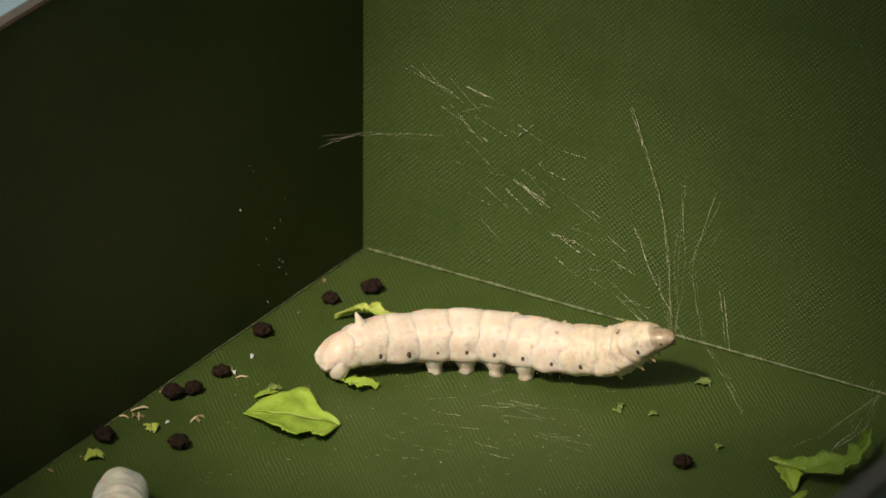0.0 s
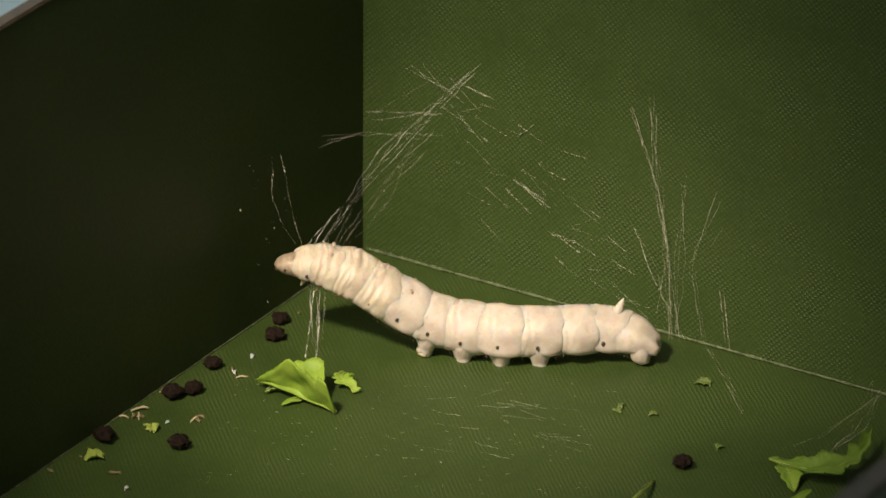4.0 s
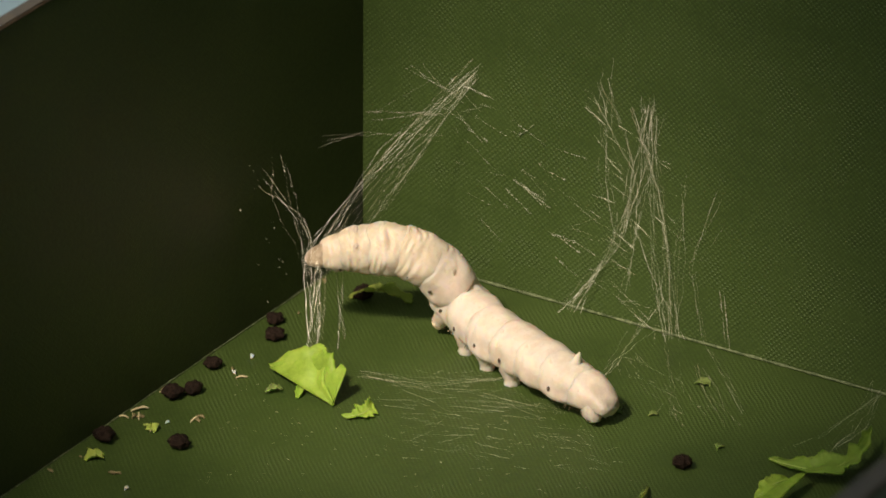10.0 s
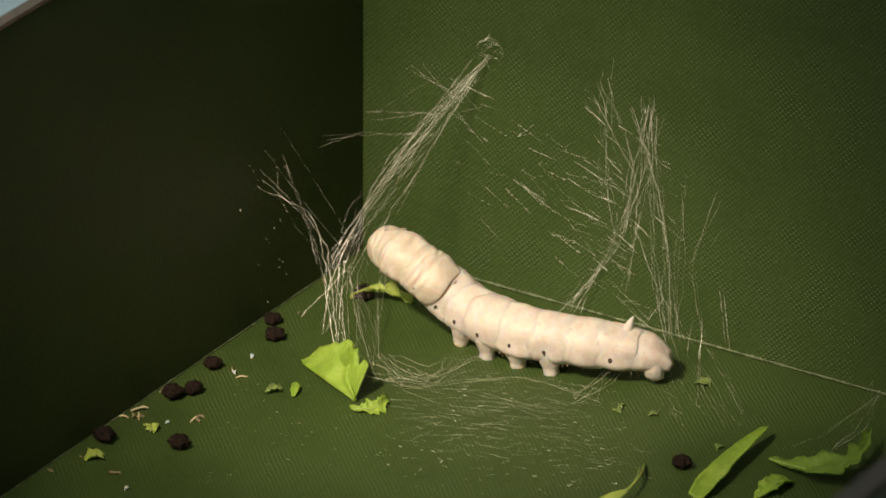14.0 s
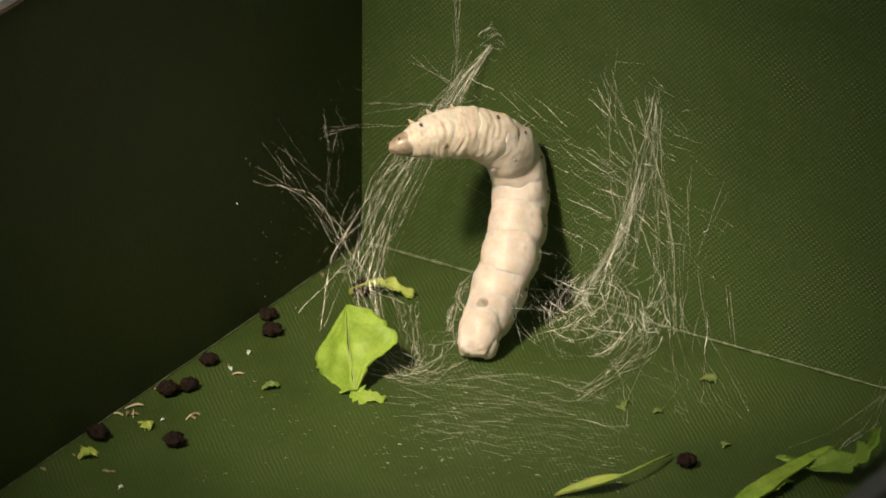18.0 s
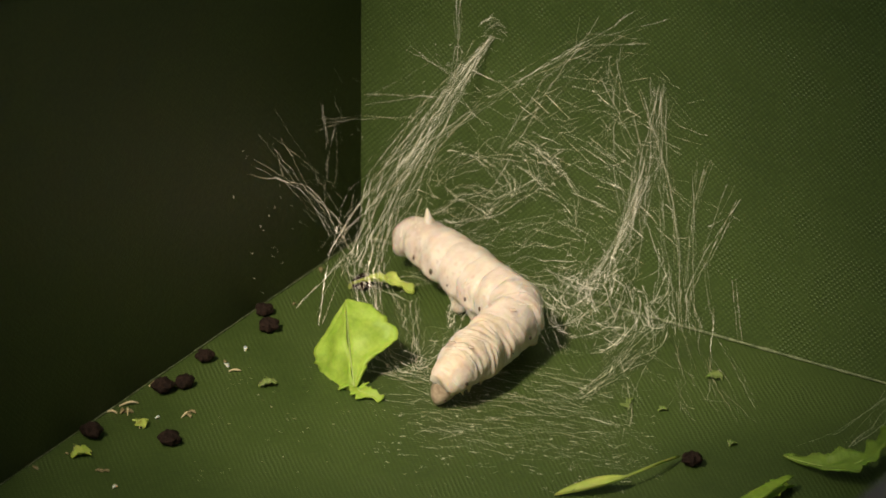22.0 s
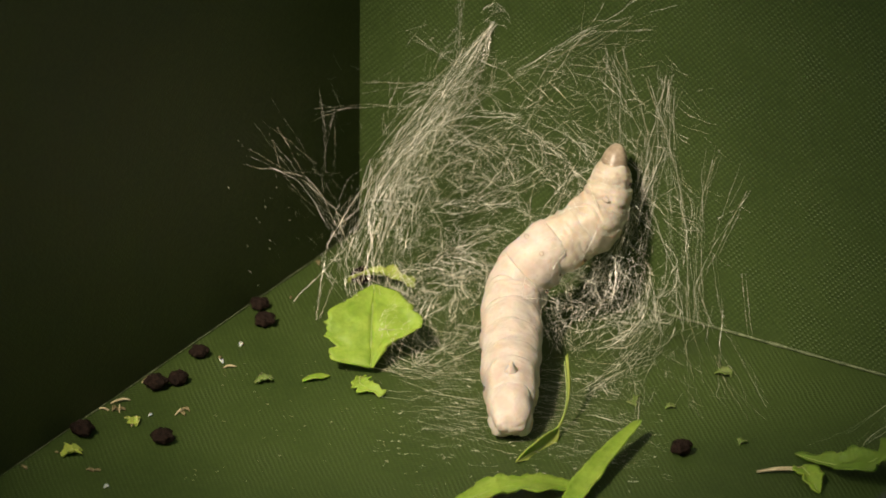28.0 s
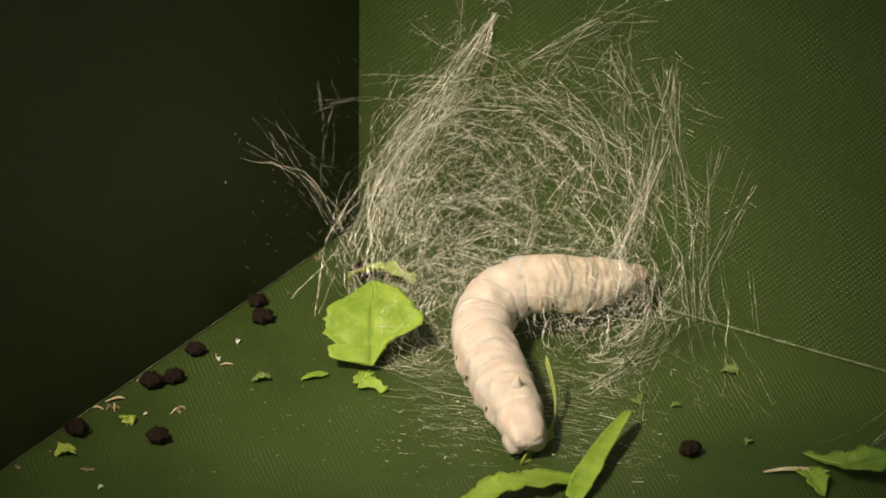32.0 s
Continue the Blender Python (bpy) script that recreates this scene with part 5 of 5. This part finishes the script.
    walk(big_leaf, [(0, lay((30.6, -54.7, 0.5), (15.7, -58.9, 0.5), (0.00, 0.00, 1.00))),
        (2.9, lay((30.8, -54.7, 0.5), (15.9, -58.8, 0.5), (0.00, 0.00, 1.00))),
        (3.4, lay((29.5, -53.0, 0.5), (14.6, -54.0, 1.5), (0.10, 0.45, 0.85))),
        (4.2, lay((27.5, -51.5, 0.5), (13.0, -50.0, 1.5), (0.25, 0.95, 0.20))),
        (5.5, lay((26.0, -50.3, 0.4), (11.6, -46.1, 1.3), (0.30, 0.78, -0.62))),
        (9.5, lay((26.0, -50.0, 0.4), (11.8, -45.8, 1.3), (0.30, 0.78, -0.62))),
        (11, lay((27.2, -48.2, 0.4), (13.3, -43.0, 1.0), (0.26, 0.78, -0.62))),
        (12, lay((28.1, -46.6, 0.4), (14.6, -40.3, 0.6), (0.22, 0.80, -0.60))),
        (14.5, lay((28.1, -46.6, 0.4), (14.6, -40.3, 0.6), (0.22, 0.80, -0.60))),
        (15.1, lay((28.0, -46.2, 0.6), (15.5, -39.0, 3.0), (0.20, 0.95, 0.20))),
        (15.8, lay((27.8, -45.6, 0.8), (17.5, -37.0, 6.0), (0.25, 0.20, 0.90))),
        (16.5, lay((27.5, -45.1, 1.0), (19.7, -35.1, 9.0), (0.18, -0.62, 0.70))),
        (22.2, lay((27.5, -44.9, 1.0), (19.9, -34.9, 9.2), (0.18, -0.62, 0.70))),
        (22.6, lay((27.5, -40.7, 1.5), (20.9, -29.0, 8.1), (0.30, -0.62, 0.72))),
        (32, lay((27.5, -40.1, 1.5), (20.9, -28.4, 8.1), (0.30, -0.62, 0.72)))])
    for half, turns in zip(half_leaves, (((0, 4), (2.9, 4), (5.5, -6), (14.5, -10), (16.5, -38), (22.2, -38), (22.6, 4), (32, 4)),
                                         ((0, -4), (2.9, -4), (3.4, -40), (4.2, -105), (5.5, -168), (14.5, -168), (15.1, -100), (15.8, -40), (16.5, 10), (22.2, 10), (22.6, 6), (32, 6)))):
        walk(half, [(t, pose(0, 0, 0, a)) for t, a in turns])
    walk(corner_leaf, [(0, lay((10.1, -24.2, 0.5), (14.8, -21.9, 0.5), (0.00, 0.00, 1.00))),
        (0.6, lay((10.1, -24.2, 0.5), (14.8, -21.9, 0.5), (0.00, 0.00, 1.00))),
        (1, lay((8.2, -17.4, 0.5), (17.1, -13.1, 0.5), (0.00, 0.00, 1.00))),
        (32, lay((8.7, -16.7, 0.5), (17.2, -12.9, 0.5), (0.00, 0.00, 1.00)))])
    walk(small_leaf, [(0, lay((22.3, -41.8, 0.4), (27.0, -41.0, 0.4), (0.00, 0.00, 1.00))),
        (2, lay((20.3, -40.3, 0.4), (24.8, -39.2, 0.4), (0.00, 0.00, 1.00))),
        (3, lay((23.6, -40.9, 0.4), (30.9, -47.1, 0.4), (0.00, 0.00, 1.00))),
        (5.5, lay((19.5, -36.7, 0.6), (30.4, -47.9, 0.6), (0.28, -0.45, 0.86))),
        (8.5, lay((30.0, -52.2, 0.4), (30.7, -46.1, 0.4), (0.28, -0.45, 0.86))),
        (14.5, lay((29.1, -48.3, 0.4), (31.4, -45.0, 0.4), (0.28, -0.45, 0.86))),
        (17, lay((26.0, -44.1, 0.4), (29.9, -43.9, 0.4), (0.28, -0.45, 0.86))),
        (22, lay((26.8, -42.6, 0.4), (32.8, -45.7, 0.4), (0.28, -0.45, 0.86))),
        (32, lay((26.9, -40.6, 0.4), (33.3, -44.8, 0.4), (0.28, -0.45, 0.86)))])
    walk(flake_leaf, [(0, lay((14.5, -53.6, 0.4), (16.4, -50.1, 0.4), (0.00, 0.00, 1.00))),
        (3, lay((14.5, -53.6, 0.4), (16.4, -50.1, 0.4), (0.00, 0.00, 1.00))),
        (5.5, lay((28.5, -53.1, 0.4), (30.7, -48.4, 0.4), (0.00, 0.00, 1.00))),
        (11, lay((19.3, -50.0, 0.4), (16.3, -43.8, 0.8), (0.28, -0.45, 0.86))),
        (14.5, lay((19.3, -50.1, 0.4), (16.3, -43.8, 0.8), (0.28, -0.45, 0.86))),
        (16.5, lay((25.5, -46.6, 0.4), (27.6, -43.5, 0.6), (0.00, 0.00, 1.00))),
        (22.2, lay((25.3, -45.8, 0.4), (27.4, -42.7, 0.6), (0.00, 0.00, 1.00))),
        (22.6, lay((20.3, -46.9, 0.4), (23.0, -43.4, 0.4), (0.00, 0.00, 1.00))),
        (32, lay((20.5, -47.2, 0.4), (23.0, -43.5, 0.4), (0.00, 0.00, 1.00)))])
    walk(edge_leaf, [(0, lay((91.6, -28.7, 0.4), (100.4, -19.3, 3.0), (0.00, 0.00, 1.00))),
        (14.2, lay((91.6, -28.7, 0.4), (100.4, -19.3, 3.0), (0.00, 0.00, 1.00))),
        (32, lay((91.4, -28.3, 0.4), (100.3, -19.1, 3.0), (0.00, 0.00, 1.00)))])
    walk(edge_stub, [(0, lay((94.6, -29.6, 0.4), (103.3, -40.2, 0.4), (0.00, 0.00, 1.00))),
        (5, lay((94.6, -29.6, 0.4), (103.3, -40.2, 0.4), (0.00, 0.00, 1.00))),
        (5.6, lay((97.8, -33.0, 0.4), (95.3, -43.2, 0.4), (0.00, 0.00, 1.00))),
        (14.5, lay((97.7, -33.1, 0.4), (95.2, -43.2, 0.4), (0.00, 0.00, 1.00))),
        (17, lay((97.1, -33.5, 0.4), (95.0, -43.4, 0.4), (0.00, 0.00, 1.00))),
        (22.2, lay((96.8, -36.1, 0.4), (95.5, -45.2, 0.4), (0.00, 0.00, 1.00))),
        (22.6, lay((94.8, -31.1, 0.4), (102.7, -38.5, 0.4), (0.00, 0.00, 1.00))),
        (32, lay((93.6, -32.5, 0.4), (101.5, -39.3, 0.4), (0.00, 0.00, 1.00)))])
    walk(blade_leaf, [(0, lay((104.0, -61.0, 0.5), (103.7, -43.5, 2.0), (0.00, 0.00, 1.00))),
        (10.6, lay((99.1, -55.8, 0.5), (99.6, -39.7, 2.0), (0.00, 0.00, 1.00))),
        (11, lay((89.6, -46.0, 0.5), (89.1, -27.7, 2.0), (0.00, 0.00, 1.00))),
        (11.5, lay((86.1, -47.6, 0.5), (85.9, -25.6, 2.0), (0.00, 0.00, 1.00))),
        (12, lay((82.0, -49.1, 0.5), (80.3, -24.8, 2.0), (0.00, 0.00, 1.00))),
        (12.5, lay((86.6, -46.8, 0.5), (86.2, -24.3, 2.0), (0.00, 0.00, 1.00))),
        (13, lay((90.1, -45.6, 0.5), (90.3, -26.1, 2.0), (0.00, 0.00, 1.00))),
        (14.5, lay((88.0, -46.0, 0.5), (87.2, -25.9, 2.0), (0.00, 0.00, 1.00))),
        (16.5, lay((98.7, -56.7, 0.5), (103.0, -42.8, 2.0), (0.00, 0.00, 1.00))),
        (17.5, lay((98.7, -56.7, 0.5), (103.0, -42.8, 2.0), (0.00, 0.00, 1.00))),
        (18, lay((94.9, -46.7, 0.5), (98.6, -24.1, 2.0), (0.00, 0.00, 1.00))),
        (18.4, lay((98.7, -53.7, 0.5), (103.0, -39.8, 2.0), (0.00, 0.00, 1.00))),
        (20.2, lay((94.8, -56.1, 0.5), (99.1, -42.3, 2.0), (0.00, 0.00, 1.00))),
        (20.5, lay((84.7, -38.8, 0.5), (89.8, -18.8, 3.0), (0.00, 0.00, 1.00))),
        (20.7, lay((81.5, -33.4, 0.5), (86.6, -12.2, 3.0), (0.00, 0.00, 1.00))),
        (20.85, lay((98.1, -53.9, 0.5), (102.4, -40.2, 2.0), (0.00, 0.00, 1.00))),
        (22.2, lay((91.9, -59.9, 0.5), (94.3, -43.3, 2.0), (0.00, 0.00, 1.00))),
        (22.5, lay((80.7, -49.1, 0.5), (84.5, -30.8, 2.0), (0.00, 0.00, 1.00))),
        (24, lay((80.2, -48.6, 0.5), (84.4, -32.1, 2.0), (0.00, 0.00, 1.00))),
        (25, lay((78.0, -48.4, 0.5), (82.1, -34.3, 2.0), (0.00, 0.00, 1.00))),
        (25.5, lay((78.7, -49.6, 0.5), (82.0, -35.9, 2.0), (0.00, 0.00, 1.00))),
        (27.5, lay((72.3, -58.9, 0.5), (70.7, -36.2, 3.0), (0.00, 0.00, 1.00))),
        (28, lay((72.3, -58.7, 0.5), (70.4, -36.1, 3.0), (0.00, 0.00, 1.00))),
        (32, lay((71.5, -57.2, 0.5), (67.2, -34.8, 3.0), (0.00, 0.00, 1.00)))])
    walk(pod_leaf, [(0, lay((85.1, -73.1, 0.5), (88.1, -58.6, 0.5), (0.00, 0.00, 1.00))),
        (5.8, lay((76.6, -63.9, 0.5), (78.2, -50.1, 0.5), (0.00, 0.00, 1.00))),
        (11, lay((80.0, -68.0, 0.5), (80.5, -50.7, 0.5), (0.00, 0.00, 1.00))),
        (12.3, lay((77.1, -61.5, 0.5), (76.8, -39.0, 0.5), (0.00, 0.00, 1.00))),
        (14.5, lay((77.0, -61.5, 0.5), (76.7, -39.1, 0.5), (0.00, 0.00, 1.00))),
        (17, lay((73.5, -59.5, 0.5), (78.1, -38.5, 0.5), (0.00, 0.00, 1.00))),
        (18, lay((70.2, -56.6, 0.5), (78.6, -37.2, 1.0), (0.00, 0.00, 1.00))),
        (22.2, lay((69.8, -56.9, 0.5), (78.9, -39.5, 1.0), (0.00, 0.00, 1.00))),
        (22.5, lay((60.6, -46.3, 0.5), (78.4, -37.9, 1.0), (0.30, -0.50, 1.00))),
        (25.5, lay((60.9, -46.0, 0.5), (77.7, -37.9, 1.0), (0.30, -0.50, 1.00))),
        (27.5, lay((59.4, -51.7, 0.5), (56.2, -33.2, 7.3), (0.92, -0.32, 0.06))),
        (28.5, lay((59.4, -51.7, 0.5), (56.2, -33.2, 7.3), (0.92, -0.32, 0.06))),
        (32, lay((59.9, -51.9, 0.5), (53.0, -34.0, 6.3), (0.92, -0.32, 0.06)))])
    walk(front_leaf, [(0, lay((82.4, -83.1, 0.5), (93.0, -70.1, 0.5), (0.00, 0.00, 1.00))),
        (22.2, lay((81.2, -82.6, 0.5), (91.4, -70.2, 0.5), (0.00, 0.00, 1.00))),
        (22.6, lay((69.0, -62.7, 0.5), (81.4, -48.6, 0.5), (0.00, 0.00, 1.00))),
        (25.5, lay((71.7, -63.0, 0.5), (80.3, -51.0, 0.5), (0.00, 0.00, 1.00))),
        (27.5, lay((58.5, -69.1, 0.5), (71.8, -53.0, 0.5), (0.00, 0.00, 1.00))),
        (28.5, lay((58.4, -69.1, 0.5), (71.7, -53.0, 0.5), (0.00, 0.00, 1.00))),
        (32, lay((59.3, -69.2, 0.5), (69.9, -50.9, 0.5), (0.00, 0.00, 1.00)))])
    walk(dry_stalk, [(0, lay((112.9, -51.2, 0.5), (118.8, -46.3, 0.5), (0.00, 0.00, 1.00))),
        (22.2, lay((110.5, -52.0, 0.5), (116.2, -47.3, 0.5), (0.00, 0.00, 1.00))),
        (22.6, lay((90.1, -36.0, 0.5), (96.0, -31.5, 0.5), (0.00, 0.00, 1.00))),
        (32, lay((89.5, -36.1, 0.5), (95.4, -32.3, 0.5), (0.00, 0.00, 1.00)))])
    walk(droppings[0], [(0, pose(0.0062, -0.0193, 0, 0, 0, 10)), (0.6, pose(0.0062, -0.0193, 0, 0, 0, 10)), (0.95, pose(0.0039, -0.0292, 0, 0, 0, 70)), (32, pose(0.0021, -0.0307, 0, 0, 0, 70))])
    walk(droppings[1], [(0, pose(0.0098, -0.0127, 0, 0, 0, 20)), (0.6, pose(0.0098, -0.0127, 0, 0, 0, 20)), (0.9, pose(0.0093, -0.0150, 0, 0, 0, 60)), (1.2, pose(0.0095, -0.0153, 0, 0, 0, 60)), (32, pose(0.0100, -0.0150, 0, 0, 0, 60))])
    walk(droppings[2], [(0, pose(0.0035, -0.0348, 0, 0, 0, 0)), (0.6, pose(0.0035, -0.0348, 0, 0, 0, 0)), (0.95, pose(0.0059, -0.0349, 0, 0, 0, 60)), (32, pose(0.0057, -0.0347, 0, 0, 0, 60))])
    walk(droppings[3], [(0, pose(0.0058, -0.0500, 0, 0, 0, 0)), (0.6, pose(0.0058, -0.0500, 0, 0, 0, 0)), (0.9, pose(0.0032, -0.0484, 0, 0, 0, 40)), (32, pose(0.0033, -0.0485, 0, 0, 0, 40))])
    walk(droppings[8], [(0, pose(0.0816, -0.0377, 0, 0, 0, 0)), (22.2, pose(0.0814, -0.0379, 0, 0, 0, 0)), (22.5, pose(0.0770, -0.0364, 0, 0, 0, 50)), (32, pose(0.0781, -0.0367, 0, 0, 0, 50))])
    for bundle in SPUN:
        spin(*bundle)


cam.data.dof.focus_object = focus_crumb
motions()
